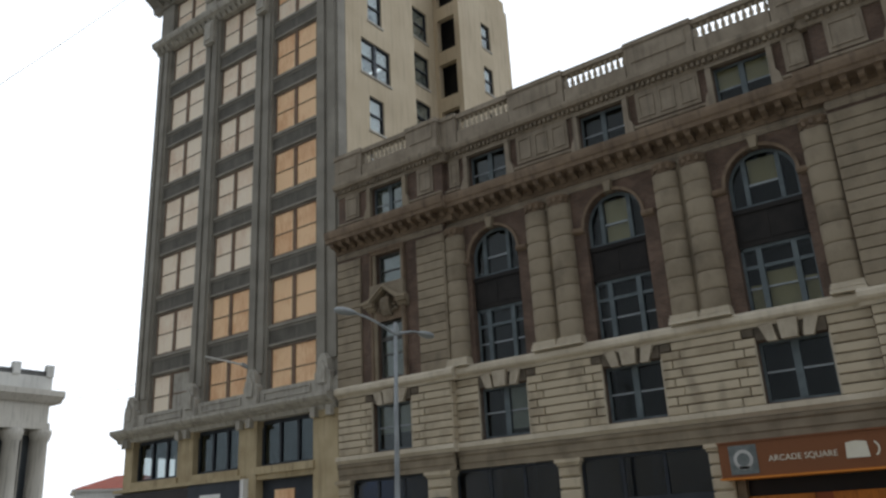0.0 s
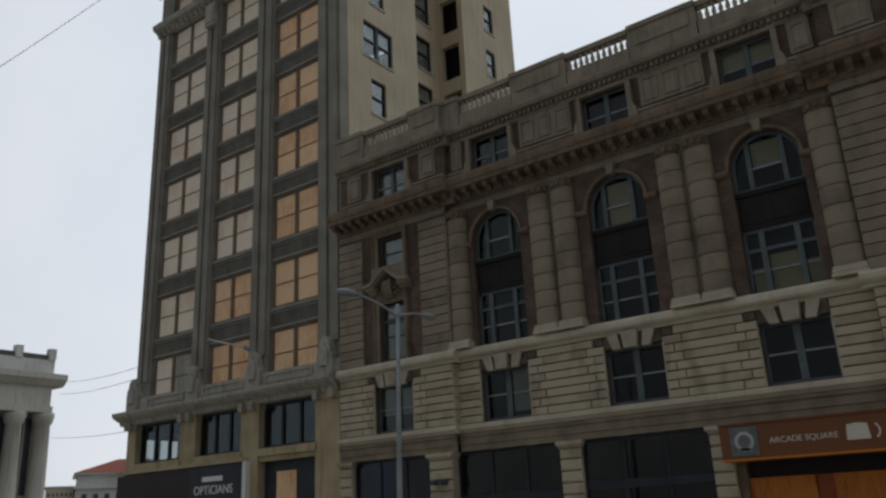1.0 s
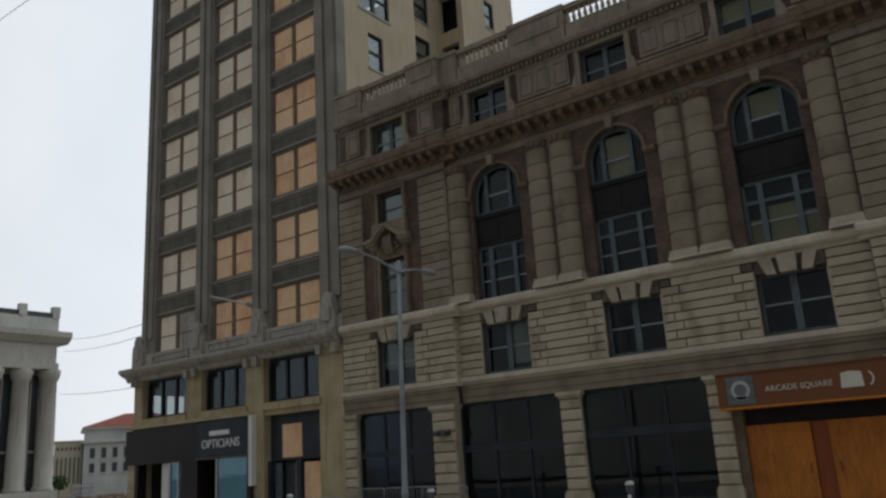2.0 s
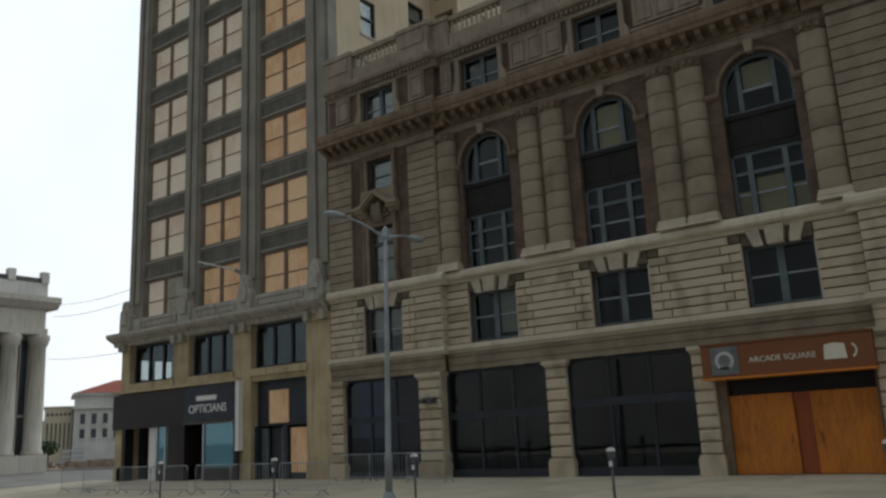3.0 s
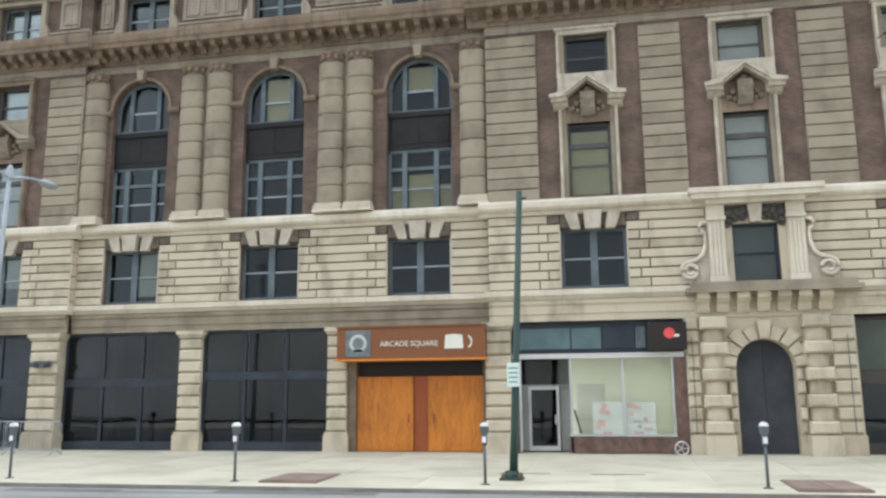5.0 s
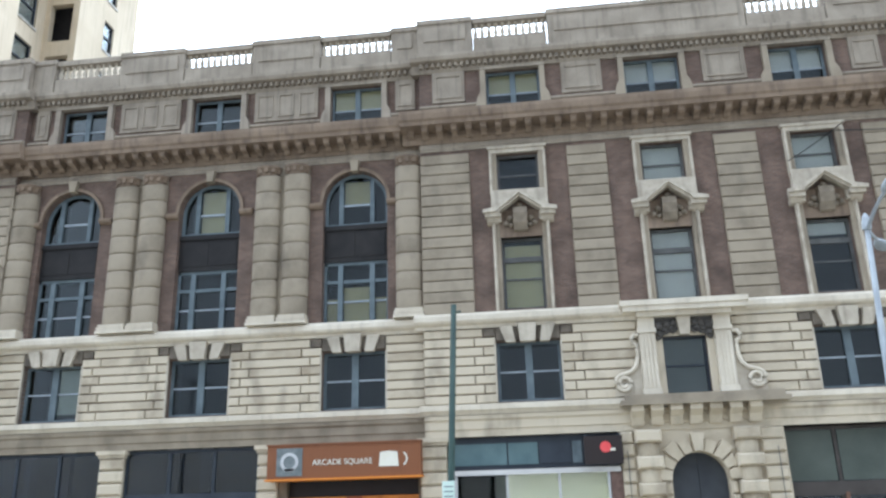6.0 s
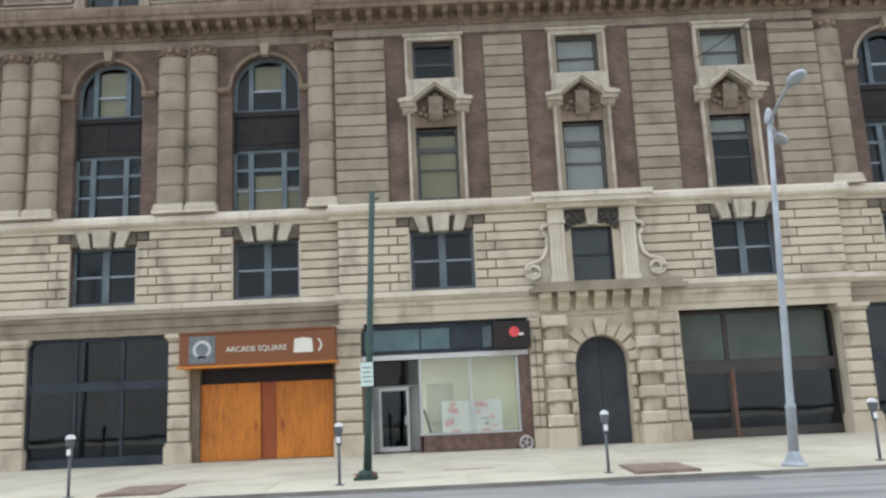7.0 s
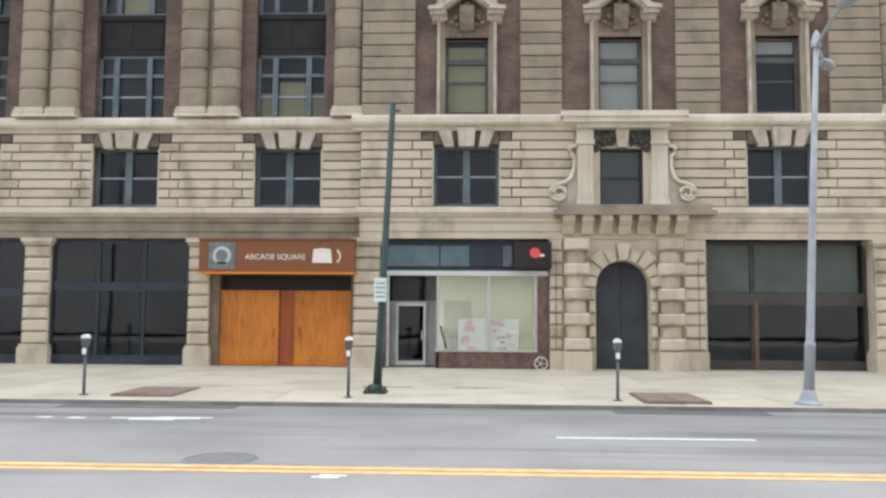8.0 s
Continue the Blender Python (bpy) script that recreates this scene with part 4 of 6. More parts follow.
# shop beside the green pole
shop = part("corner_shop", boxes((-3.0, -2.8, -0.32, 0.3, 0, 3.05)), MARBLE, walls[2], "small shop with a recessed glass door")
part("marble_pier", boxes((2.12, 2.5, -0.32, 0.3, 0, 3.05)), MARBLE, shop)
part("upper_glass", boxes((-3.0, 2.5, -0.1, 0.0, 3.2, 4.2)), DARKFRAME, shop)
for x0, x1, m in ((-2.95, -1.1, DULLTEAL), (-1.05, -0.1, DULLTEAL), (-0.05, 0.95, DARKFRAME), (1.0, 1.3, FRAME)):
    part("transom_panel", boxes((x0, x1, -0.14, -0.1, 3.32, 4.0)), m, shop)
part("awning_rail", boxes((-3.0, 2.45, -0.38, -0.05, 3.06, 3.12), (-3.0, 2.45, -0.42, -0.38, 3.0, 3.16)), weathered("dull_white_metal", (0.42, 0.4, 0.38), (0.58, 0.56, 0.53), rough=0.5), shop, "dull white metal awning rail")
door = part("glass_door", boxes((-2.54, -2.46, 0.25, 0.33, 0.05, 2.12), (-1.62, -1.54, 0.25, 0.33, 0.05, 2.12), (-2.46, -1.62, 0.25, 0.33, 2.02, 2.12), (-2.46, -1.62, 0.25, 0.33, 0.05, 0.2)), ALU, shop)
pane(door, -2.46, -1.62, 0.28, 0.2, 2.02, SHOPGLASS)
part("handle", boxes((-1.68, -1.64, 0.2, 0.25, 0.9, 1.2)), ALU, door)
dt = part("door_transom", boxes((-2.78, -1.2, 0.26, 0.32, 2.12, 2.18), (-2.78, -2.54, 0.26, 0.32, 0.05, 2.12), (-1.54, -1.12, 0.4, 0.44, 0.05, 3.0)), weathered("grey_shop_panel", (0.22, 0.225, 0.21), (0.34, 0.34, 0.32)), shop)
pane(dt, -2.78, -1.2, 0.29, 2.18, 3.0, GLASS)
for x in (-2.75, -1.12, 0.53, 2.07):
    part("window_post", boxes((x - 0.035, x + 0.035, -0.3, -0.22, 0.05 if x < -1 else 0.6, 3.05)), ALU, shop)
for x0, x1 in ((-1.085, 0.495), (0.565, 2.035)):
    pane(shop, x0, x1, -0.26, 0.56, 3.0, glass("clear_glass", (0.97, 0.98, 0.95), 0.7) if "clear_glass" not in MATS else MATS["clear_glass"])
part("bulkhead", boxes((-1.2, 2.12, -0.3, -0.15, 0.02, 0.54)), MARBLE, shop)
part("ledge", boxes((-1.2, 2.12, -0.34, -0.1, 0.54, 0.6)), ALU, shop)
part("display_back", boxes((-1.15, 2.1, 0.4, 0.45, 0.05, 3.1), (2.05, 2.1, -0.2, 0.4, 0.05, 3.1), (-1.15, 2.1, -0.2, 0.45, 0.45, 0.5)), SHOPWALL, shop)
part("display_door", boxes((-0.95, -0.05, 0.37, 0.4, 0.55, 2.2)), weathered("pale_panel", (0.6, 0.6, 0.5), (0.7, 0.7, 0.6)), shop)
tube_bm = bmesh.new()
tube(tube_bm, [(-1.05, 0.3, 1.35), (-0.85, 0.1, 0.62)], 0.03)
part("leaning_bar", tube_bm, CABLE, shop)
for i, x in enumerate((-0.46, 0.55)):
    board = tagged(part("poster_board", boxes((x, x + 0.96, -0.18, -0.15, 0.5, 1.6)), WHITE, None), "white poster board with small coloured prints in the window", "poster", "poster boards")
    rnd = random.Random(11 + i)
    for k in range(10):
        px, pz = x + 0.06 + rnd.uniform(0, 0.56), 0.58 + (k // 2) * 0.2 + rnd.uniform(-0.03, 0.05)
        d = 0.195 + 0.001 * k
        part("print", boxes((px, px + rnd.uniform(0.1, 0.3), -d, -0.182, pz, pz + rnd.uniform(0.04, 0.15))), SHEETBLUE if rnd.random() < 0.35 else SHEETRED, board)

# projecting shop sign with a red mark
ps = thing("projecting_sign", 2.0, -0.6, 3.3, "dark maroon projecting sign with a red round mark", "sign")
part("sign_panel", boxes((1.35, 2.55, -0.62, -0.5, 3.22, 4.08)), MAROON, ps)
pieces("bracket", [(1.4, 1.46, -0.58, -0.3, 4.08, 4.16), (2.42, 2.48, -0.58, -0.3, 4.08, 4.16)], DARKFRAME, ps)
bm = bmesh.new()
lathe(bm, [(0.17, 0), (0.17, 0.02)], 0, 0, 0, 20)
bmesh.ops.transform(bm, matrix=Matrix.Translation((2.02, -0.62, 3.74)) @ Matrix.Rotation(radians(90), 4, "X"), verts=bm.verts[:])
part("round_mark", bm, RED, ps)
part("white_bar", boxes((2.1, 2.32, -0.635, -0.62, 3.62, 3.7)), LETTER, ps)

# stone portal with the round-arched door
wall_bm = bmesh.new()
PXC, PR, PSP = 4.86, 0.86, 2.65
wall_cells(wall_bm, 2.5, 7.55, 0, 4.24, -0.3, 0.5, [(PXC - PR, PXC + PR, 0, PSP), (PXC - PR, PXC + PR, PSP, 3.7)])
arch_fill(wall_bm, PXC, PR, PSP, 3.7, -0.3, 0.5, PR)
bmesh.ops.remove_doubles(wall_bm, verts=wall_bm.verts[:], dist=0.0005)
portal = part("portal", wall_bm, STONE, walls[2], "heavily rusticated stone portal")
pd = part("portal_door", boxes((PXC - PR, PXC + PR, 0.06, 0.12, 0, 3.6)), DOORGREY, portal, "charcoal round-headed door")
pieces("door_leaf", [(PXC - PR, PXC - 0.008, 0.03, 0.06, 0.02, 3.6), (PXC + 0.008, PXC + PR, 0.03, 0.06, 0.02, 3.6)], DOORGREY, pd)
# flat piers beside the banded columns, and the arch's stepped voussoirs
CH = 3.6 / 9
DRUMP = None
for k in range(9):
    z0, z1 = 0.62 + k * CH + 0.02, 0.62 + (k + 1) * CH - 0.02
    for a, b in ((2.52, 2.93), (6.8, 7.5)):
        stone("rustic_stone", portal, a, b, z0, z1, -0.3, 0.16 if k % 2 else 0.1, STONE, 0.05)
    for a, b in ((3.76, PXC - PR - 0.03), (PXC + PR + 0.03, 5.96)):
        if z1 < PSP + 0.1:
            stone("rustic_stone", portal, a, b, z0, z1, -0.3, 0.2 if k % 2 else 0.12, STONE, 0.05)
    for xc in (3.36, 6.36):
        if k % 2 == 0:
            stone("column_block", portal, xc - 0.4, xc + 0.4, z0 - 0.01, z1 + 0.01, -0.3, 0.46, STONE, 0.06)
        else:
            if DRUMP is None:
                bm = bmesh.new()
                lathe(bm, [(0.31, -0.02), (0.33, 0.03), (0.33, CH - 0.03), (0.31, CH + 0.02)], 0, 0, 0, 14, math.pi, 2 * math.pi)
                DRUMP = finish(bm, "column_drum", STONE, True)
            ob = new("column_drum", DRUMP)
            ob.location = (xc, -0.32, 0.62 + k * CH)
            hang(ob, portal)
for k in range(9):
    t0, t1 = math.pi * k / 9 + 0.028, math.pi * (k + 1) / 9 - 0.028
    tm = (t0 + t1) / 2
    reach = PR + (0.4 if k % 2 else 0.56)
    bm = bmesh.new()
    arch_ring(bm, PXC, PR + 0.02, reach, PSP, -0.6 if k == 4 else (-0.5 if k % 2 == 0 else -0.44), -0.28, 3, t0, t1)
    part("voussoir", bm, STONE, portal)
for a, b, d in ((2.5, 2.96, 0.5), (2.92, 3.8, 0.82), (5.92, 6.8, 0.82), (6.76, 7.55, 0.5)):
    part("plinth", boxes((a, b, -d, -0.25, -0.08, 0.6)), STONE, portal)
# balcony over the portal
part("portal_backing", boxes((PXC - 1.5, PXC - 0.7, -0.36, -0.28, 5.28, 7.78), (PXC + 0.7, PXC + 1.5, -0.36, -0.28, 5.28, 7.78), (PXC - 0.7, PXC + 0.7, -0.36, -0.28, 7.2, 7.78)), STONE, walls[2])
bal = part("balcony", boxes((2.6, 7.75, -0.98, -0.25, 4.95, 5.1), (2.75, 7.6, -0.9, -0.25, 5.1, 5.28)), GREYSTONE, walls[2], "shallow stone balcony on brackets")
for k in range(7):
    x = 3.1 + k * 0.6
    bm = bmesh.new()
    prism(bm, [(-0.28, 4.36), (-0.5, 4.36), (-0.62, 4.6), (-0.86, 4.78), (-0.86, 4.95), (-0.28, 4.95)], (0, 0), "x", x - 0.19, x + 0.19)
    part("bracket", bm, STONE, bal)
for sg in (-1, 1):
    x = PXC + sg * 1.2
    fl = part("pilaster", boxes((x - 0.3, x + 0.3, -0.62, -0.28, 5.28, 5.5), (x - 0.26, x + 0.26, -0.56, -0.28, 5.5, 7.3), (x - 0.3, x + 0.3, -0.64, -0.28, 7.3, 7.42), (x - 0.27, x + 0.27, -0.58, -0.28, 7.42, 7.8)), BELT, bal)
    for d in (-0.18, -0.06, 0.06, 0.18):
        part("flute_rib", boxes((x + d - 0.035, x + d + 0.035, -0.59, -0.55, 5.52, 7.28)), BELT, fl)
    # scroll: down the pilaster's side, out along the foot, and curled into a volute
    spine = [(0.27, 7.26), (0.44, 7.24), (0.52, 7.12), (0.5, 6.98), (0.38, 6.93), (0.36, 6.75), (0.38, 6.5), (0.46, 6.22), (0.62, 6.06), (0.78, 6.02)]
    for k in range(1, 30):
        q = math.pi / 2 - k / 29 * 3.4 * math.pi
        r = 0.28 - 0.0062 * k
        spine.append((0.86 + 1.05 * r * math.cos(q), 5.7 + 1.05 * r * math.sin(q)))
    bm = bmesh.new()
    tube(bm, [(x + sg * u, -0.54, v) for u, v in spine], 0.065, 8)
    part("scroll", bm, BELT, bal, smooth=True)
    bm = bmesh.new()
    prism(bm, [(x + sg * 0.26, 5.3), (x + sg * 1.16, 5.3), (x + sg * 1.16, 5.5), (x + sg * 0.84, 5.95), (x + sg * 0.42, 6.4), (x + sg * 0.26, 7.3)][::sg], (0, 0), "y", -0.47, -0.28)
    part("scroll_web", bm, PALE, bal)
part("hood", boxes((PXC - 1.5, PXC + 1.5, -0.8, -0.28, 7.8, 7.95), (PXC - 1.95, PXC + 1.95, -0.98, -0.28, 7.95, 8.12), (PXC - 2.02, PXC + 2.02, -1.04, -0.28, 8.12, 8.3)), BELT, bal)
bm = bmesh.new()
prism(bm, [(PXC - 0.16, 7.2), (PXC + 0.16, 7.2), (PXC + 0.22, 7.8), (PXC - 0.22, 7.8)], (0, 0), "y", -0.62, -0.28)
part("keystone", bm, PALE, bal)
sash_window(bal, PXC - 0.7, PXC + 0.7, -0.12, 5.3, 7.2, rail=0.5, frame_w=0.07, mat=DARKFRAME, blind=weathered("grey_board", (0.15, 0.16, 0.16), (0.24, 0.25, 0.245)), blind_to=0.0)
CARVED = weathered("near_black_carving", (0.04, 0.036, 0.032), (0.11, 0.1, 0.088), scale=6)
for sg in (-1, 1):
    # swag of leaves over the window head
    bm = bmesh.new()
    edge = [(0.9, 7.12), (0.84, 7.05), (0.74, 7.1), (0.66, 7.22), (0.54, 7.24), (0.44, 7.3), (0.34, 7.26), (0.24, 7.32), (0.16, 7.4)]
    prism(bm, [(PXC + sg * 0.16, 7.78), (PXC + sg * 0.92, 7.78)][::1] + [(PXC + sg * u, v) for u, v in edge], (0, 0), "y", -0.46, -0.26)
    bmesh.ops.recalc_face_normals(bm, faces=bm.faces[:])
    part("carving", bm, CARVED, bal, "near-black carved swag")
    for u, v, r in ((0.78, 7.5, 0.15), (0.54, 7.54, 0.13), (0.34, 7.6, 0.12), (0.8, 7.26, 0.1), (0.62, 7.38, 0.09), (0.4, 7.42, 0.09)):
        bm = bmesh.new()
        bmesh.ops.create_icosphere(bm, subdivisions=2, radius=r, matrix=Matrix.Translation((PXC + sg * u, -0.47, v)))
        part("carved_leaf", bm, CARVED, bal)
# thin conduits beside the portal
for cx in (2.7, 7.25):
    bm = bmesh.new()
    tube(bm, [(cx, -0.5, 0.62), (cx, -0.5, 3.6)], 0.013, 6)
    part("conduit", bm, METERGREY, portal)

# ---- the tower at the corner ----
tower = thing("office_tower", -34, 4, 0, "tall narrow office tower with boarded windows and grey-brown cladding", "building")
TX0, TX1, TH = -42.3, -25.85, 37.9
BAYS = [(-40.85, -37.45), (-35.8, -32.6), (-30.9, -27.6)]
PIERS = [(TX0, -41.0), (-37.25, -35.9), (-32.45, -31.0), (-27.45, TX1)]
ROWS, Z0, STEP, WH = 8, 8.7, 3.64, 2.42
bm = bmesh.new()
holes = [(a, b, Z0 + k * STEP, Z0 + k * STEP + WH) for a, b in BAYS for k in range(ROWS)]
wall_cells(bm, TX0, TX1, 8.3, TH, 0.15, 0.5, holes)
tw = part("front_wall", bm, CLAD, tower)
for x0, x1 in PIERS:
    pil = part("pilaster", boxes((x0, x1, -0.1, 0.15, 8.9, TH)), CLAD, tw)
    w = x1 - x0
    ribs = [(x0 + 0.16, x0 + w * 0.42, -0.22, -0.1, 9.9, 32.9), (x1 - w * 0.42, x1 - 0.16, -0.22, -0.1, 9.9, 32.9)]
    pieces("rib", ribs, CLAD, pil)
for (a, b) in BAYS:
    for k in range(ROWS):
        z = Z0 + k * STEP
        if k:
            sp = part("spandrel", boxes((a - 0.25, b + 0.25, 0.06, 0.15, z - 1.0, z - 0.3)), CLADDARK, tw)
            pieces("moulding", [(a - 0.25, b + 0.25, -0.03, 0.15, z - 0.2, z - 0.04), (a - 0.25, b + 0.25, 0.02, 0.15, z - 0.32, z - 0.24), (a - 0.25, b + 0.25, 0.0, 0.15, z - 1.14, z - 1.02)], CLAD, sp)
        c = (a + b) / 2
        win = part("window", boxes((a, a + 0.1, 0.12, 0.3, z, z + WH), (b - 0.1, b, 0.12, 0.3, z, z + WH), (a + 0.1, b - 0.1, 0.12, 0.3, z + WH - 0.08, z + WH), (a + 0.1, b - 0.1, 0.12, 0.3, z, z + 0.08), (c - 0.12, c + 0.12, 0.1, 0.3, z + 0.08, z + WH - 0.08)), BROWNPAINT, tw)
        for x0, x1 in ((a + 0.1, c - 0.12), (c + 0.12, b - 0.1)):
            zm = z + WH * 0.5
            part("sash_rail", boxes((x0, x1, 0.13, 0.22, zm - 0.025, zm + 0.025)), BROWNPAINT, win)
            for z0, z1 in ((z + 0.08, zm - 0.025), (zm + 0.025, z + WH - 0.08)):
                tan = (a > -31 and k < 6) or (a > -36 and k < 2) or (a > -31 and random.random() < 0.4)
                grey = a < -40 and k == 0 and x0 > -40
                part("board", boxes((x0, x1, 0.16, 0.19, z0, z1)), CLADLIGHT if grey else (BOARD if tan else BOARDPALE), win)
# belt under the top storey and the crowning cornice
part("upper_belt", mould([(0.2, 0), (-0.2, 0), (-0.3, 0.25), (-0.62, 0.4), (-0.7, 0.6), (-0.7, 0.75), (0.2, 0.85)], TX0 - 0.12, TX1 + 0.05, 0, 33.0), CLADLIGHT, tw)
for k in range(34):
    x = TX0 + (k + 0.5) * (TX1 - TX0) / 34
    bm = bmesh.new()
    prism(bm, [(-0.1, 0.0), (-0.3, 0.05), (-0.55, 0.3), (-0.1, 0.34)], (0, 32.95), "x", x - 0.11, x + 0.11)
    part("bracket", bm, CLADLIGHT, tw)
part("cornice", mould([(0.2, 0), (-0.25, 0), (-0.35, 0.4), (-0.9, 0.75), (-1.25, 0.95), (-1.4, 1.25), (-1.4, 1.5), (0.2, 1.6)], TX0 - 0.85, TX1 + 0.1, 0, 36.62), CLAD, tw, "deep dark projecting cornice")
for k in range(20):
    x = TX0 - 0.2 + (k + 0.5) * (TX1 - TX0) / 20
    bm = bmesh.new()
    prism(bm, [(-0.2, 0.0), (-0.4, 0.05), (-1.15, 0.55), (-1.2, 0.85), (-0.2, 0.85)], (0, 36.67), "x", x - 0.14, x + 0.14)
    part("modillion", bm, CLAD, tw)
for x in (-36.6, -31.7, -26.7):
    part("pier_ornament", boxes((x - 0.42, x + 0.42, -0.5, -0.1, 31.4, 32.95), (x - 0.3, x + 0.3, -0.58, -0.5, 31.6, 32.75)), CLADLIGHT, tw)
    part("pier_shield", boxes((x - 0.5, x + 0.5, -0.42, -0.1, 33.85, 36.6), (x - 0.32, x + 0.32, -0.6, -0.42, 34.5, 36.1)), CLADLIGHT, tw)
# base: two storeys of yellow stone
LP = [(-42.6, -41.8), (-37.7, -36.4), (-32.75, -31.4), (-27.5, -25.9)]
for x0, x1 in LP:
    p = part("base_pier", boxes((x0, x1, -0.25, 0.5, 0, 7.2), (x0 - 0.08, x1 + 0.08, -0.34, 0.5, 7.2, 7.5), (x0 - 0.05, x1 + 0.05, -0.3, 0.5, 0, 0.7)), BUFF, tw)
    pieces("console", [(x0 + 0.15, x0 + 0.45, -0.62, -0.25, 7.2, 7.62), (x1 - 0.45, x1 - 0.15, -0.62, -0.25, 7.2, 7.62)], CLADLIGHT, p)
part("base_belt", mould([(0.4, 0), (-0.4, 0), (-0.5, 0.2), (-0.9, 0.42), (-1.0, 0.55), (-1.0, 0.7), (-0.2, 0.8), (0.4, 0.8)], -43.15, -25.9, 0, 7.5), CLADLIGHT, tw)
for k in range(70):
    x = -43.0 + k * 0.244
    stone("dentil", tw, x - 0.07, x + 0.07, 7.78, 7.92, -0.3, 0.45, CLADLIGHT, 0.01)
part("parapet", boxes((TX0 - 0.2, TX1, -0.3, 0.15, 8.28, 8.98)), CLADLIGHT, tw)
for a, b in BAYS:
    part("parapet_panel", boxes((a, b, -0.36, -0.3, 8.44, 8.5), (a, b, -0.36, -0.3, 8.78, 8.84), (a, a + 0.08, -0.36, -0.3, 8.5, 8.78), (b - 0.08, b, -0.36, -0.3, 8.5, 8.78)), CLADLIGHT, tw)
for x in (-42.1, -36.6, -31.7, -26.65):
    bm = bmesh.new()
    prism(bm, [(x - 0.5, 8.3), (x + 0.5, 8.3), (x + 0.5, 9.2), (x + 0.36, 9.35), (x + 0.3, 9.85), (x + 0.12, 10.1), (x - 0.12, 10.1), (x - 0.3, 9.85), (x - 0.36, 9.35), (x - 0.5, 9.2)], (0, 0), "y", -0.5, -0.1)
    prism(bm, [(x - 0.25, 8.7), (x + 0.25, 8.7), (x + 0.28, 9.4), (x, 9.75), (x - 0.28, 9.4)], (0, 0), "y", -0.62, -0.5)
    part("shield", bm, CLADLIGHT, tw, "carved grey shield ornament")
DIMGLASS = glass("dusty_glass", (0.6, 0.64, 0.64), 0.3)
for a, b in ((-41.8, -37.7), (-36.4, -32.75), (-31.4, -27.5)):
    w = sash_window(tw, a, b, 0.1, 5.3, 7.5, cols=3, rail=0.995, mull=0.14, frame_w=0.14, mat=DARKFRAME, pane_mat=DIMGLASS, name="wide_window")
    part("window_sill", boxes((a - 0.1, b + 0.1, -0.35, 0.3, 4.95, 5.3), (a, b, -0.2, 0.3, 4.7, 4.95)), BUFF, w)
    # white strips stand in for daylight seen through the far side's windows
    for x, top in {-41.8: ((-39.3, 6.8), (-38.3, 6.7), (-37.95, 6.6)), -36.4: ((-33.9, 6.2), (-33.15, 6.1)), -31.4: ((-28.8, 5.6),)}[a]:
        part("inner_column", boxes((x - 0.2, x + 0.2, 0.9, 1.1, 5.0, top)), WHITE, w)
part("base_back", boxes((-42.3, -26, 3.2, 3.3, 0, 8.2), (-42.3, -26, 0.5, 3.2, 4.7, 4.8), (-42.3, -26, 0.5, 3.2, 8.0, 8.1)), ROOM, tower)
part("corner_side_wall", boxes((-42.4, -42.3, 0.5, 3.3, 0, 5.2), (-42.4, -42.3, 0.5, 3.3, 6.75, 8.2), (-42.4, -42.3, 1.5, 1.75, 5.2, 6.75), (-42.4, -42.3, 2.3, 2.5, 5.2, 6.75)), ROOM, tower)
SHOPTEAL = glass("clear_teal_glass", (0.8, 0.97, 1.0), 0.3)
# opticians' front
opt = part("optician_front", boxes((-42.9, -36.3, -0.5, -0.36, 2.8, 4.7)), MAROON, tw, "dark maroon shop front")
pieces("shop_pier", [(-32.4, -32.1, -0.48, -0.36, 0.0, 2.85), (-37.75, -36.35, -0.45, 0.9, 0, 2.8), (-42.0, -41.7, -0.45, 0.1, 0, 2.8)], MAROON, opt)
part("sign_panel", boxes((-36.3, -32.2, -0.52, -0.36, 2.95, 4.78)), DARKFRAME, opt, "black panel behind the shop's name")
SIGNWHITE = weathered("sign_white", (0.72, 0.72, 0.7), (0.85, 0.85, 0.83))
part("name_bar", boxes((-35.3, -33.7, -0.535, -0.522, 3.98, 4.22)), SIGNWHITE, opt)
text_mesh("lettering", "OPTICIANS", 0.6, -34.4, -0.535, 3.55, SIGNWHITE, opt)
part("white_strip", boxes((-32.2, -31.95, -0.55, -0.2, 1.4, 4.8)), WHITE, opt)
part("top_ledge", boxes((-42.95, -32.1, -0.62, -0.2, 4.78, 4.95)), BUFF, opt)
pieces("corner_stone", [(-43.0, -42.2, -0.3, 0.4, 0, 0.7), (-42.95, -42.25, -0.26, 0.4, 0.74, 1.4), (-42.95, -42.25, -0.26, 0.4, 1.44, 2.1), (-42.95, -42.25, -0.26, 0.4, 2.14, 2.78)], BUFF, opt)
pieces("shop_recess", [(-41.7, -39.8, 0.9, 1.0, 0, 2.8), (-36.5, -34.75, 0.9, 1.0, 0, 2.8)], MAROON, opt)
part("pale_display", boxes((-39.8, -38.9, -0.2, -0.16, 0.0, 2.8)), WHITE, opt)
for x0, x1 in ((-38.7, -38.05), (-37.95, -37.75), (-34.75, -32.4)):
    part("teal_panel", boxes((x0, x1, -0.34, -0.3, 0.6, 2.8)), TEAL, opt)
    pane(opt, x0, x1, -0.4, 0.6, 2.8, SHOPTEAL)
pieces("post", [(-38.85, -38.7, -0.45, -0.3, 0, 2.8), (-38.05, -37.95, -0.45, -0.3, 0, 2.8), (-34.85, -34.75, -0.45, -0.3, 0, 2.8)], ALU, opt)
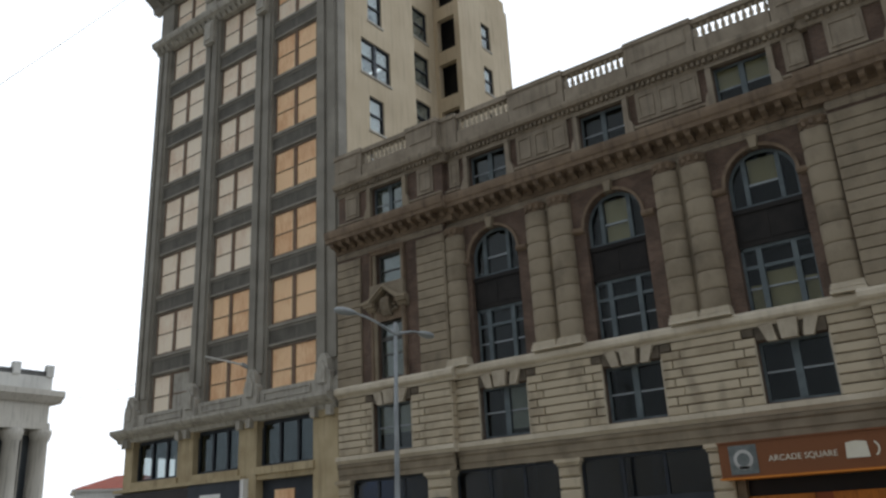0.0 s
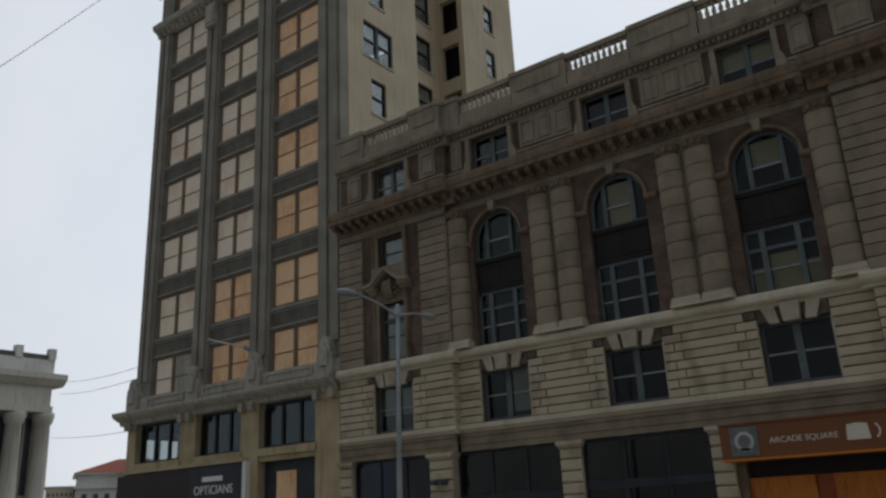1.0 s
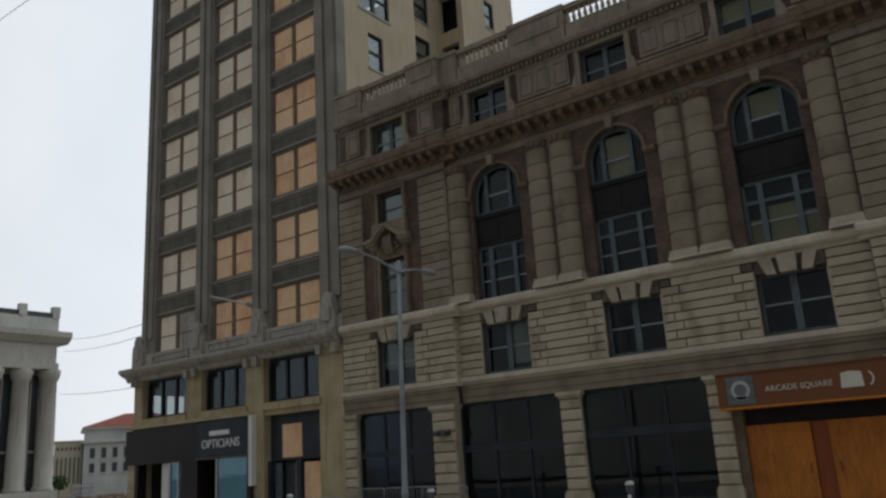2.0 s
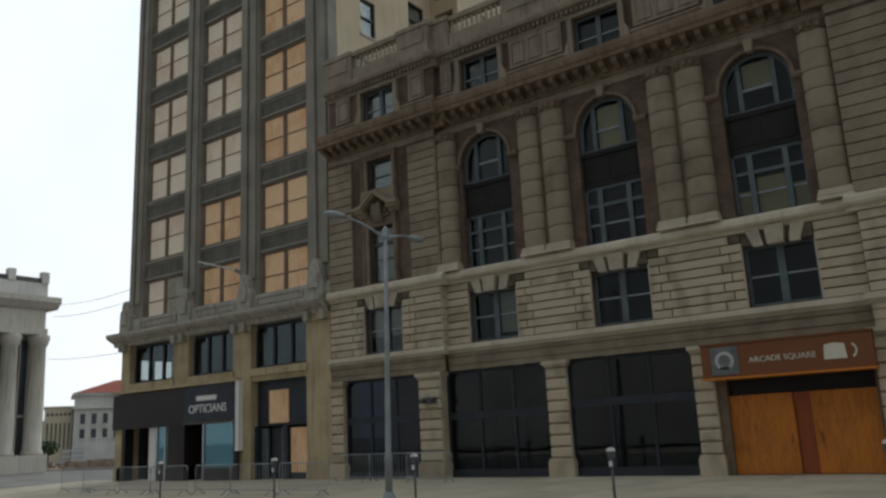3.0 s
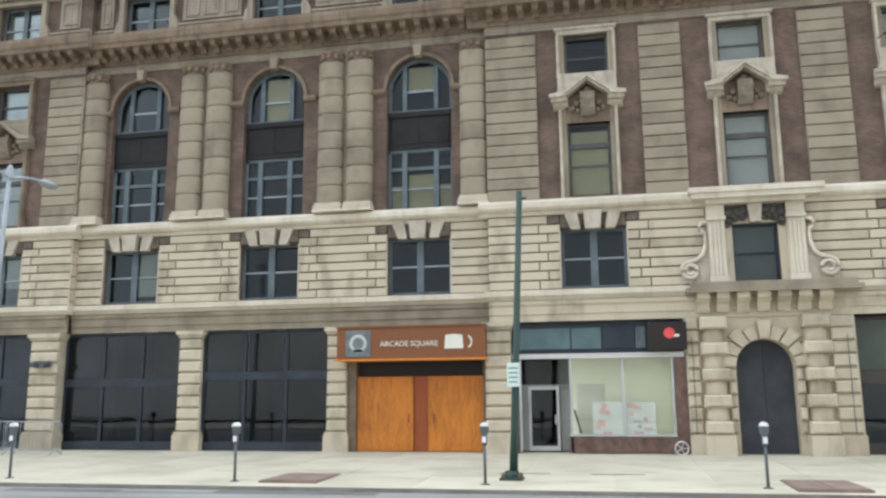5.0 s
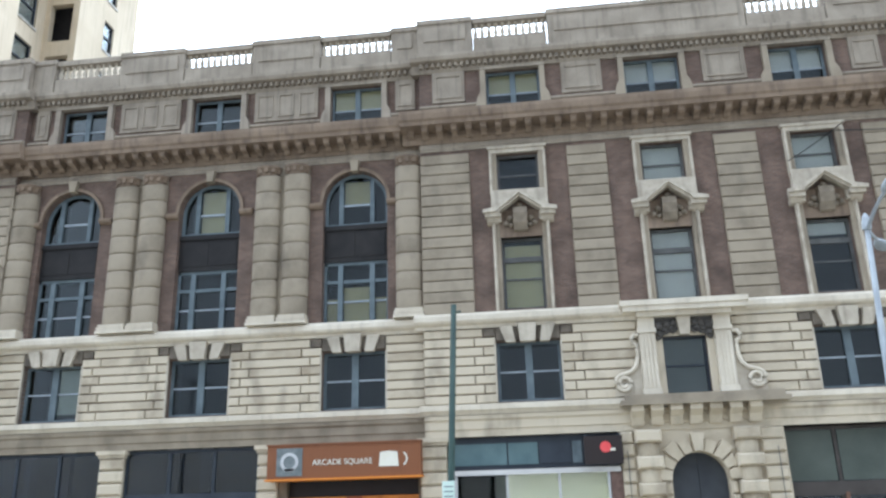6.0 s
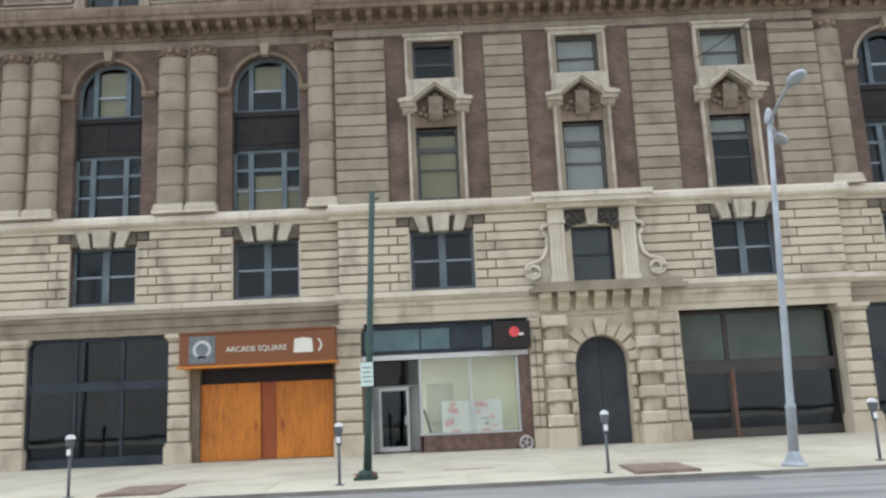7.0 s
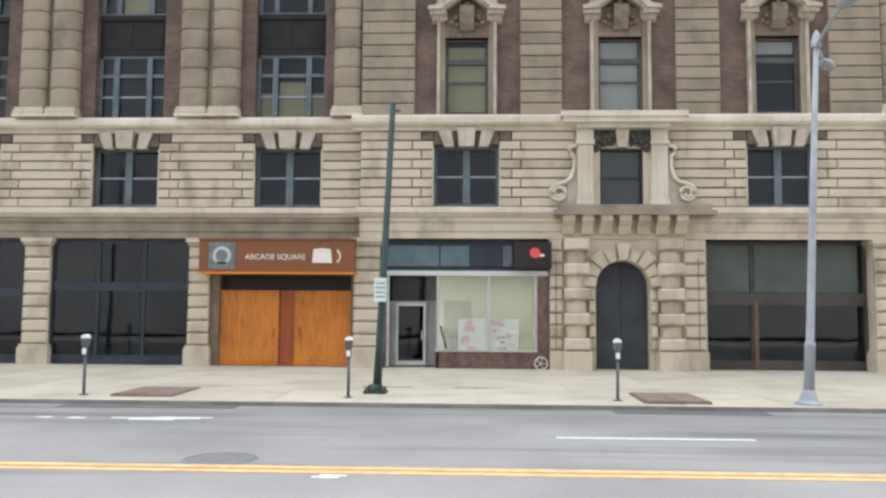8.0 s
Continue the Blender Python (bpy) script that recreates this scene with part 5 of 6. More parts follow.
part("panel_rail", boxes((-36.4, -32.3, -0.53, -0.4, 2.82, 2.92)), CLADDARK, opt)
pieces("stall_riser", [(-38.7, -37.75, -0.44, -0.3, 0, 0.6), (-34.75, -32.4, -0.44, -0.3, 0, 0.6)], MAROON, opt)
side_shop = part("boarded_shop", boxes((-31.4, -27.5, 0.2, 0.3, 2.5, 4.7), (-31.4, -31.2, 0.0, 0.3, 0, 2.5), (-29.35, -29.1, 0.0, 0.3, 0, 2.5), (-29.1, -27.5, 0.25, 0.3, 0, 0.4)), DARKFRAME, tw, "dark shop front with plywood sheets")
part("plywood_panel", boxes((-30.5, -29.15, 0.15, 0.2, 2.62, 4.2)), BOARD, side_shop)
part("plywood_panel", boxes((-29.0, -27.6, 0.15, 0.2, 0.3, 2.35)), BOARD, side_shop)
part("door", boxes((-30.7, -29.8, 0.5, 0.56, 0, 2.4)), DOORGREY, side_shop)
part("grey_post", boxes((-31.2, -30.75, 0.3, 0.4, 0, 2.4), (-29.8, -29.35, 0.3, 0.4, 0, 2.4)), FRAME, side_shop)

# stucco side, light court and rear wing
SX = TX1
SIDEWIN = [(2.38, 3.6, 33.2, 35.6), (2.38, 3.6, 29.7, 31.9), (1.78, 4.27, 26.1, 28.3), (2.38, 3.6, 22.7, 24.8), (2.38, 3.6, 19.2, 21.3)]


def side_wall(x, y0, y1, z0, z1, wins, name, thick=0.35, mat=STUCCO):
    bm = bmesh.new()
    ys = sorted({y0, y1, *[v for h in wins for v in h[:2]]})
    for a, b in zip(ys, ys[1:]):
        m, z = (a + b) / 2, z0
        for c, d in sorted((h[2], h[3]) for h in wins if h[0] < m < h[1]):
            box(bm, x - thick, x, a, b, z, c)
            z = d
        box(bm, x - thick, x, a, b, z, z1)
    w = part(name, bm, mat, tower)
    for a, b, c, d in wins:
        f = part("window", boxes((x - 0.22, x - 0.1, a, a + 0.09, c, d), (x - 0.22, x - 0.1, b - 0.09, b, c, d), (x - 0.22, x - 0.1, a, b, c, c + 0.09), (x - 0.22, x - 0.1, a, b, d - 0.09, d), (x - 0.2, x - 0.1, a, b, (c + d) / 2 - 0.05, (c + d) / 2 + 0.05)), DARKFRAME, w)
        if b - a > 2:
            part("mullion", boxes((x - 0.22, x - 0.09, (a + b) / 2 - 0.12, (a + b) / 2 + 0.12, c, d)), DARKFRAME, f)
        part("pane", boxes((x - 0.18, x - 0.165, a + 0.05, b - 0.05, c + 0.05, d - 0.05)), GLASS, f)
        part("blind", boxes((x - 0.3, x - 0.28, a, b, c + (0.0 if random.random() < 0.6 else 0.5) * (d - c), d)), PALEBLIND, f)
        part("window_sill", boxes((x - 0.1, x + 0.06, a - 0.08, b + 0.08, c - 0.14, c)), CLADLIGHT, f)
    return w


w1 = side_wall(SX, 0.52, 6.58, 16, TH + 1.6, SIDEWIN, "side_wall")
part("side_return", boxes((SX - 1.6, SX - 0.36, 6.28, 6.58, 16, TH + 1.6)), STUCCO, w1)
w2 = side_wall(SX - 1.6, 6.58, 11.0, 16, TH + 0.8, [(8.5, 10.2, 18.6 + 3.5 * k, 20.9 + 3.5 * k) for k in range(5)], "court_wall")
bm = bmesh.new()
wall_cells(bm, SX - 1.6, SX + 0.5, 16, TH + 0.8, 11.0, 11.4, [(SX - 1.3, SX + 0.1, 18.2 + 3.5 * k, 20.7 + 3.5 * k) for k in range(6)])
w3 = part("rear_front_wall", bm, STUCCO, tower)
# black sheet set back in the openings stands in for their shade
part("loggia_dark", boxes((SX - 5, SX + 0.2, 12.1, 12.2, 16, TH)), SPANDREL, w3)
w4 = side_wall(SX + 0.5, 11.4, 17.1, 16, TH + 0.8, [(13.7, 14.8, 19.3 + 3.5 * k, 21.3 + 3.5 * k) for k in range(5)], "rear_side_wall")
part("west_wall", boxes((TX0, TX0 + 0.4, 0.5, 17.1, 8.3, TH)), STUCCO, tower)
part("west_base", boxes((TX0, TX0 + 0.4, 3.3, 17.1, 0, 8.3)), BUFF, tower)
part("rear_wall", boxes((TX0, SX + 0.5, 17.1, 17.4, 0, TH)), STUCCO, tower)
part("roof", boxes((TX0, SX - 0.35, 0.2, 6.58, TH + 0.3, TH + 0.5), (TX0, SX - 1.95, 6.58, 17.1, TH + 0.3, TH + 0.5), (SX - 1.95, SX + 0.2, 11.4, 17.1, TH + 0.3, TH + 0.5)), ROOM, tower)
bm = bmesh.new()
tube(bm, [(-41.7, 0.7, TH), (-41.75, 0.7, TH + 9)], 0.07, 8, 0.04)
part("roof_mast", bm, STEEL, tower)
tower.matrix_basis = Matrix.Translation((-34.15, 4, 0))
# flag pole on the second bay
bm = bmesh.new()
tube(bm, [(-32.55, -0.2, 10.45), (-33.0, -2.4, 10.7)], 0.06, 8, 0.035)
fp = tagged(part("flag_pole", bm, WHITE, None), "bare grey flag pole slanting from the tower front", "flagpole")
bm = bmesh.new()
tube(bm, [(-32.5, -0.1, 10.35), (-32.62, -0.45, 10.5)], 0.11, 8)
part("bracket", bm, STEEL, fp)

# ---- street furniture ----
PZ = -0.15


def street_lamp(x, y, arms, z=PZ, top=7.95, lean=0.0):
    l = thing("street_lamp", x, y, z, "tall pale grey twin-arm steel street lamp on the kerb", "street lamp", "street lamps")
    bm = bmesh.new()
    lathe(bm, [(0.3, 0), (0.3, 0.06), (0.22, 0.12), (0.15, 0.3), (0.13, 0.34)], x, y, z, 8)
    part("base", bm, STEEL, l)
    bm = bmesh.new()
    lathe(bm, [(0.115, 0.3), (0.108, 1.25), (0.125, 1.3), (0.105, 1.36), (0.088, 1.4), (0.076, 4.5), (0.055, top - z)], x, y, z, 12)
    part("pole", bm, STEEL, l, smooth=True)
    bm = bmesh.new()
    lathe(bm, [(0.1, -0.1), (0.11, 0.0), (0.08, 0.2), (0.02, 0.3)], x, y, top, 10)
    part("cap", bm, STEEL, l)
    for dx, dy, dz in arms:
        bm = bmesh.new()
        tube(bm, [(x + dx * t * 0.8, y + dy * t * 0.8, top - 0.1 + dz * math.sin(t * math.pi / 2) * 1.0) for t in [k / 8 for k in range(9)]], 0.045, 8, 0.035)
        arm = part("arm", bm, STEEL, l)
        q = Vector((dx, dy, 0)).normalized()
        bm = bmesh.new()
        lathe(bm, [(0.03, 0), (0.1, 0.08), (0.17, 0.35), (0.18, 0.6), (0.12, 0.78), (0.02, 0.86)], 0, 0, 0, 10)
        rot = q.to_track_quat("Z", "Y").to_matrix().to_4x4()
        bmesh.ops.transform(bm, matrix=Matrix.Translation((x + dx * 0.72, y + dy * 0.72, top - 0.1 + dz * 1.0)) @ Matrix.Diagonal((1, 1, 0.62, 1)) @ rot, verts=bm.verts[:])
        part("lamp_head", bm, STEEL, arm, "silvery cobra lamp head", True)
    l.matrix_basis = Matrix.Translation((x, y, z - 0.02)) @ Matrix.Rotation(radians(lean), 4, "Y")
    return l


street_lamp(-16.07, -8.25, [(-0.25, -2.2, 0.42), (-0.2, 1.9, 0.3)], lean=1.4)
street_lamp(7.38, -8.5, [(-0.15, -2.0, 0.36), (0.7, 1.1, 0.0)], lean=2.8)

# green utility pole with a small sign
pole = thing("utility_pole", -2.28, -7.2, PZ, "slightly leaning dark green steel pole with a small sign", "pole")
bm = bmesh.new()
tube(bm, [(-2.25, -7.2, PZ), (-2.2, -7.2, 1.0), (-1.94, -7.2, 6.92)], 0.11, 12, 0.07)
part("shaft", bm, GREEN, pole, smooth=True)
bm = bmesh.new()
box(bm, -2.55, -2.01, -7.46, -6.94, PZ, PZ + 0.08)
lathe(bm, [(0.22, 0), (0.2, 0.1), (0.15, 0.18)], -2.28, -7.2, PZ + 0.05, 8)
part("base_plate", bm, GREEN, pole)
for dx, dy in ((-0.2, -0.2), (0.2, -0.2), (-0.2, 0.2), (0.2, 0.2)):
    bm = bmesh.new()
    lathe(bm, [(0.035, 0), (0.035, 0.07), (0.01, 0.09)], -2.28 + dx, -7.2 + dy, PZ + 0.08, 6)
    part("bolt", bm, RUST, pole)
sp = part("small_sign", boxes((-2.33, -2.03, -7.36, -7.34, 2.05, 2.62)), SIGNGREEN, pole, "pale green street notice")
for k in range(4):
    part("text_bar", boxes((-2.29, -2.07, -7.365, -7.36, 2.15 + k * 0.11, 2.175 + k * 0.11)), FRAME, sp)
bm = bmesh.new()
tube(bm, [(-1.94, -7.2, 6.72), (-1.76, -7.2, 6.74)], 0.03, 6)
part("cross_arm", bm, GREEN, pole)


def parking_meter(x, y):
    m = thing("parking_meter", x, y, PZ, "grey parking meter on a steel post with a silver dome", "parking meter", "parking meters")
    bm = bmesh.new()
    lathe(bm, [(0.11, 0), (0.11, 0.02), (0.04, 0.04)], x, y, PZ, 10)
    part("base_plate", bm, METERGREY, m)
    bm = bmesh.new()
    lathe(bm, [(0.034, 0.02), (0.034, 0.9)], x, y, PZ, 10)
    part("post", bm, METERGREY, m, smooth=True)
    bm = bmesh.new()
    lathe(bm, [(0.045, 0), (0.065, 0.05), (0.065, 0.2), (0.055, 0.24)], x, y, PZ + 0.88, 10)
    vault = part("coin_vault", bm, METERGREY, m)
    part("label", boxes((x - 0.045, x + 0.045, y - 0.074, y - 0.062, PZ + 0.94, PZ + 1.07)), WHITE, vault, "white label")
    bm = bmesh.new()
    prism(bm, [(-0.07, 0), (0.07, 0), (0.088, 0.08), (0.088, 0.19), (-0.088, 0.19), (-0.088, 0.08)], (x, PZ + 1.12), "y", y - 0.06, y + 0.06)
    head = part("housing", bm, METERGREY, m)
    bm = bmesh.new()
    prism(bm, [(0.092 * math.cos(t * math.pi / 10), 0.092 * math.sin(t * math.pi / 10)) for t in range(11)], (x, PZ + 1.3), "y", y - 0.065, y + 0.065)
    part("dome", bm, WHITE, head, "silver-white dome")
    return m


first = parking_meter(-8.9, -8.2)
for x in (-27.3, -21.05, -15.1, -2.78, 3.3, 9.45):
    copy_thing(first, Matrix.Translation((x, -8.2, PZ)))


def barrier(x, y, length=2.3):
    b = thing("crowd_barrier", x, y, -0.1, "grey steel crowd-control barrier on the pavement", "barrier", "crowd barriers")
    z = -0.1
    bm = bmesh.new()
    tube(bm, [(x - length / 2, y, z + 0.18), (x - length / 2, y, z + 1.0), (x - length / 2 + 0.08, y, z + 1.1), (x + length / 2 - 0.08, y, z + 1.1), (x + length / 2, y, z + 1.0), (x + length / 2, y, z + 0.18), (x - length / 2, y, z + 0.18)], 0.02, 6)
    part("frame", bm, STEEL, b)
    for k in range(14):
        bm = bmesh.new()
        xx = x - length / 2 + (k + 1) * length / 15
        tube(bm, [(xx, y, z + 0.18), (xx, y, z + 1.1)], 0.008, 5)
        part("bar", bm, STEEL, b)
    for sg in (-1, 1):
        bm = bmesh.new()
        tube(bm, [(x + sg * length * 0.42, y - 0.3, z + 0.01), (x + sg * length * 0.42, y, z + 0.2), (x + sg * length * 0.42, y + 0.3, z + 0.01)], 0.022, 6)
        part("foot", bm, STEEL, b)
    return b


b0 = barrier(-21.4, -6.6)
for x, y, r in ((-23.9, -6.7, 3), (-26.4, -6.5, -3), (-28.9, -6.7, 2), (-31.4, -6.6, -2), (-33.9, -6.7, 3), (-36.5, -6.2, 6), (-24.0, -1.4, 0), (-21.6, -1.5, 2), (-19.4, -1.9, -4)):
    copy_thing(b0, Matrix.Translation((x, y, -0.1 if y < -4 else -0.03)) @ Matrix.Rotation(radians(r), 4, "Z"))

# small wheel leaning by the shop
wheel = thing("hand_wheel", 2.35, -0.75, 0, "small pale grey spoked wheel leaning on the shop front", "wheel")
bm = bmesh.new()
pts = [(2.2 + 0.2 * math.cos(t * math.pi / 10), -0.62, 0.2 + 0.2 * math.sin(t * math.pi / 10)) for t in range(21)]
tube(bm, pts, 0.022, 6)
part("rim", bm, ALU, wheel)
for k in range(5):
    bm = bmesh.new()
    tube(bm, [(2.2, -0.62, 0.2), (2.2 + 0.2 * math.cos(k * 1.257), -0.62, 0.2 + 0.2 * math.sin(k * 1.257))], 0.012, 5)
    part("spoke", bm, ALU, wheel)

# plates in the pavement
for x, y0 in ((-7.45, -8.45), (4.52, -8.72)):
    g = tagged(part("pavement_hatch", boxes((x - 0.72, x + 0.72, y0, y0 + 1.9, -0.2, -0.1)), HATCH, None), "rusty brown steel hatch set in the pavement", "hatch", "pavement hatches")
    for k in range(2):
        part("hatch_leaf", boxes((x - 0.68 + k * 0.69, x - 0.02 + k * 0.69, y0 + 0.04, y0 + 1.86, -0.1, -0.085)), HATCH, g)

# ---- road paint and covers ----
def paint(name, rects, material, label, z=-0.262):
    bm = bmesh.new()
    for x0, x1, y0, y1 in rects:
        ya = (y0 + y1) / 2
        zz = -0.26 + 0.025 * (KERB_Y - ya) / 3.5 if ya > -12.5 else -0.235 + 0.035 * (-12.5 - ya) / 4.1
        if ya < -16.6:
            zz = -0.2 - 0.05 * (-16.6 - ya) / 3.9
        box(bm, x0, x1, y0, y1, zz - 0.02, zz + 0.008)
    return solo(name, bm, material, label, "road marking", kind="structure")


for x0, x1 in ((-27.3, -23.6), (-17.8, -9.4), (1.42, 4.62), (15.5, 18.7)):
    paint("lane_line", [(x0, x1, -13.28, -13.16)], ROADPAINT, "broken white lane line on the asphalt")
paint("centre_line", [(-120, 80, -16.27, -16.08), (-120, 80, -16.54, -16.36)], YELLOW, "double yellow centre line on the road")
paint("white_patch", [(-1.88, -1.55, -16.8, -16.72), (-1.8, -1.47, -16.7, -16.62)], ROADPAINT, "small white paint patch by the centre line")
arrow = paint("worn_arrow", [(-8.25, -7.95, -11.42, -11.28), (-7.6, -7.3, -11.52, -11.32), (-6.8, -5.1, -11.4, -11.27), (-6.4, -5.55, -11.58, -11.42), (-6.0, -4.9, -11.25, -11.14)], ROADPAINT, "worn white turn arrow on the asphalt")
paint("oil_patch", [(-14.0, -11.2, -9.75, -9.3), (-8.8, -5.0, -9.6, -9.15), (3.0, 6.2, -9.7, -9.1), (-26, -19, -9.5, -9.2)], TAR, "dark stain along the gutter")
bm = bmesh.new()
lathe(bm, [(0.5, 0), (0.5, 0.022), (0.47, 0.024), (0.46, 0.016), (0.43, 0.02), (0.05, 0.02)], -3.36, -15.6, -0.225, 28)
solo("manhole_cover", bm, weathered("worn_iron", (0.1, 0.1, 0.1), (0.17, 0.17, 0.17), scale=6, rough=0.6), "grey round manhole cover in the asphalt", "manhole cover", kind="structure")

# ---- far buildings down the street ----
bank = thing("columned_building", -96, 8, 0, "grey stone building with tall columns and a deep cornice", "building")
BX = -90.0
part("body", boxes((BX - 14, BX - 2.2, -12, 19.6, 0, 15)), GREYWHITE, bank)
part("podium", boxes((BX - 14, BX + 0.5, -12, 20.6, -0.4, 1.5)), GREYWHITE, bank)
part("entablature", boxes((BX - 14, BX, -12, 20.1, 14.7, 15.4), (BX - 14, BX - 0.2, -12, 19.9, 15.4, 17.6)), GREYWHITE, bank)
bm = bmesh.new()
prism(bm, [(BX - 14, 17.6), (BX + 0.2, 17.6), (BX + 1.0, 18.3), (BX + 1.0, 18.9), (BX - 14, 19.1)], (0, 0), "y", -12, 21.0)
part("cornice", bm, GREYWHITE, bank)
part("parapet", boxes((BX - 14, BX - 0.3, -12, 20.0, 19.1, 20.6)), WHITESTONE, bank)
for y in (19.6, 15.8, 12.0, 8.2):
    part("parapet_post", boxes((BX - 0.9, BX - 0.1, y - 0.4, y + 0.4, 20.6, 21.9)), WHITESTONE, bank)
part("parapet_rail", boxes((BX - 0.7, BX - 0.4, -12, 19.6, 20.6, 21.2)), TAR, bank)
for y in (19.65, 16.5, 13.35, 10.2, 7.05):
    bm = bmesh.new()
    lathe(bm, [(1.15, 1.5), (1.15, 1.8), (0.98, 2.1), (0.95, 6), (0.84, 13.4), (0.98, 13.5), (1.2, 14.3), (1.2, 14.7)], BX - 1.1, y, 0, 18)
    part("column", bm, GREYWHITE, bank, smooth=True)
part("dark_glazing", boxes((BX - 2.3, BX - 2.1, -11, 19.0, 1.6, 14.2)), WINDARK, bank)
for y in (18.1, 14.9, 11.8):
    part("window_bar", boxes((BX - 2.1, BX - 1.95, y - 0.9, y + 0.9, 5.6, 5.9), (BX - 2.1, BX - 1.95, y - 0.08, y + 0.08, 1.6, 14.0)), GREYWHITE, bank)

court = thing("white_courthouse", -150, 70, 0, "white stone public building with a red tiled roof", "building")


def far_block(parent, x, y, w, d, h, turn, material, name="body"):
    bm = boxes((0, w, 0, d, 0, h))
    bmesh.ops.transform(bm, matrix=Matrix.Translation((x, y, -0.4)) @ Matrix.Rotation(radians(turn), 4, "Z"), verts=bm.verts[:])
    return part(name, bm, material, parent)


TURN = 62
CO = (-156.8, 61.5)
far_block(court, *CO, 22, 16, 10.9, TURN, WHITESTONE)
M = Matrix.Translation((*CO, -0.4)) @ Matrix.Rotation(radians(TURN), 4, "Z")


def cpart(name, dims, material, parent):
    bm = boxes(*dims)
    bmesh.ops.transform(bm, matrix=M, verts=bm.verts[:])
    return part(name, bm, material, parent)


cpart("cornice", [(-0.5, 22.5, -0.6, 16, 10.2, 10.7), (-0.3, 22.3, -0.3, 16, 12.9, 13.3)], WHITESTONE, court)
cpart("upper_body", [(0.4, 21.6, 0.3, 15.7, 10.9, 13.0)], WHITESTONE, court)
bm = bmesh.new()
v = [bm.verts.new(M @ Vector(p)) for p in ((-0.4, -0.4, 13.3), (22.4, -0.4, 13.3), (22.4, 16.4, 13.3), (-0.4, 16.4, 13.3), (8, 8, 16.4), (14, 8, 16.4))]
for f in ((0, 1, 5, 4), (1, 2, 5), (2, 3, 4, 5), (3, 0, 4), (3, 2, 1, 0)):
    bm.faces.new([v[i] for i in f])
part("roof", bm, TILE, court)
for r, z0, z1 in ((0, 4.4, 6.2), (1, 7.2, 9.2)):
    for k in range(6):
        x = 1.2 + k * 2.1
        w = cpart("window", [(x, x + 0.9, -0.12, 0.1, z0, z1)], WINDARK, court)
        cpart("sill", [(x - 0.15, x + 1.05, -0.3, 0.0, z0 - 0.25, z0)], WHITESTONE, w)
annex = thing("cream_office", -170, 60, 0, "cream stone building with tall narrow window slots", "building")
M = Matrix.Translation((-159.6, 57.0, -0.4)) @ Matrix.Rotation(radians(TURN), 4, "Z")
cpart("body", [(0, 5.0, 1.5, 12, 0, 10.6)], CREAM, annex)
cpart("coping", [(-0.2, 5.1, 1.3, 12, 10.6, 10.9)], CREAM, annex)
for k in range(6):
    cpart("window", [(0.5 + k * 0.78, 0.75 + k * 0.78, 1.4, 1.6, 2.6, 7.6)], WINDARK, annex)
    cpart("upper_window", [(0.45 + k * 0.78, 0.8 + k * 0.78, 1.4, 1.6, 9.0, 9.6)], WINDARK, annex)
far = thing("distant_block", -190, 60, 0, "pale distant building partly hidden by trees", "building")
M = Matrix.Translation((-175, 52, -0.4)) @ Matrix.Rotation(radians(TURN), 4, "Z")
cpart("body", [(0, 12, 0, 10, 0, 8.5)], GREYWHITE, far)
for k in range(4):
    cpart("window", [(1 + k * 2.6, 2 + k * 2.6, -0.1, 0.1, 5.0, 6.5)], WINDARK, far)


def small_tree(x, y, h, r):
    t = thing("small_tree", x, y, -0.4, "small green street tree far down the street", "tree", "far trees")
    bm = bmesh.new()
    tube(bm, [(x, y, -0.4), (x + 0.1, y, h * 0.5), (x, y, h * 0.8)], 0.18, 7, 0.06)
    for k in range(5):
        q = k * 1.26
        tube(bm, [(x + 0.05, y, h * 0.45), (x + r * 0.6 * math.cos(q), y + r * 0.6 * math.sin(q), h * 0.75)], 0.06, 5, 0.02)
    part("trunk", bm, EARTH, t)
    bm = bmesh.new()
    rnd = random.Random(int(x * 10))
    for k in range(420):
        d = Vector((rnd.gauss(0, 1), rnd.gauss(0, 1), rnd.gauss(0, 1))).normalized() * r * rnd.uniform(0.4, 1.1)
        p = Vector((x, y, h * 0.68)) + Vector((d.x, d.y, d.z * 0.8))
        e = Euler((rnd.uniform(0, 6), rnd.uniform(0, 6), 0)).to_matrix()
        s = rnd.uniform(0.15, 0.32)
        bm.faces.new([bm.verts.new(p + e @ Vector(c)) for c in ((-s, 0, 0), (0, -s * 0.6, 0), (s, 0, 0), (0, s * 0.6, 0))])
    me = bpy.data.meshes.new("crown")
    bm.to_mesh(me)
    bm.free()
    me.materials.append(LEAF)
    hang(new("crown", me), t)


small_tree(-140, 45.0, 4.2, 1.8)
small_tree(-139, 47.2, 3.4, 1.5)
small_tree(-141, 41.5, 5.0, 2.0)

# rough ground and hoarding of the empty plot beyond the crossing
plot = solo("rubble_plot", boxes((-135, -75, 24, 60, -0.43, -0.3)), EARTH, "bare brown plot of rubble beyond the crossing", "ground", kind="structure")
rnd = random.Random(5)
bm = bmesh.new()
for k in range(160):
    x, y, s = rnd.uniform(-120, -80), rnd.uniform(25, 45), rnd.uniform(0.2, 0.8)
    prism(bm, [(x - s, y - s * 0.7), (x + s * 0.8, y - s), (x + s, y + s * 0.6), (x - s * 0.6, y + s)], (0, 0), "z", -0.3, -0.3 + s * rnd.uniform(0.5, 1.2))
heap = solo("rubble_heap", bm, EARTH, "low heaps of broken brick and earth", "rubble", kind="stuff")
fence = thing("site_fence", -112, 36, -0.4, "grey site fence round the empty plot", "fence")
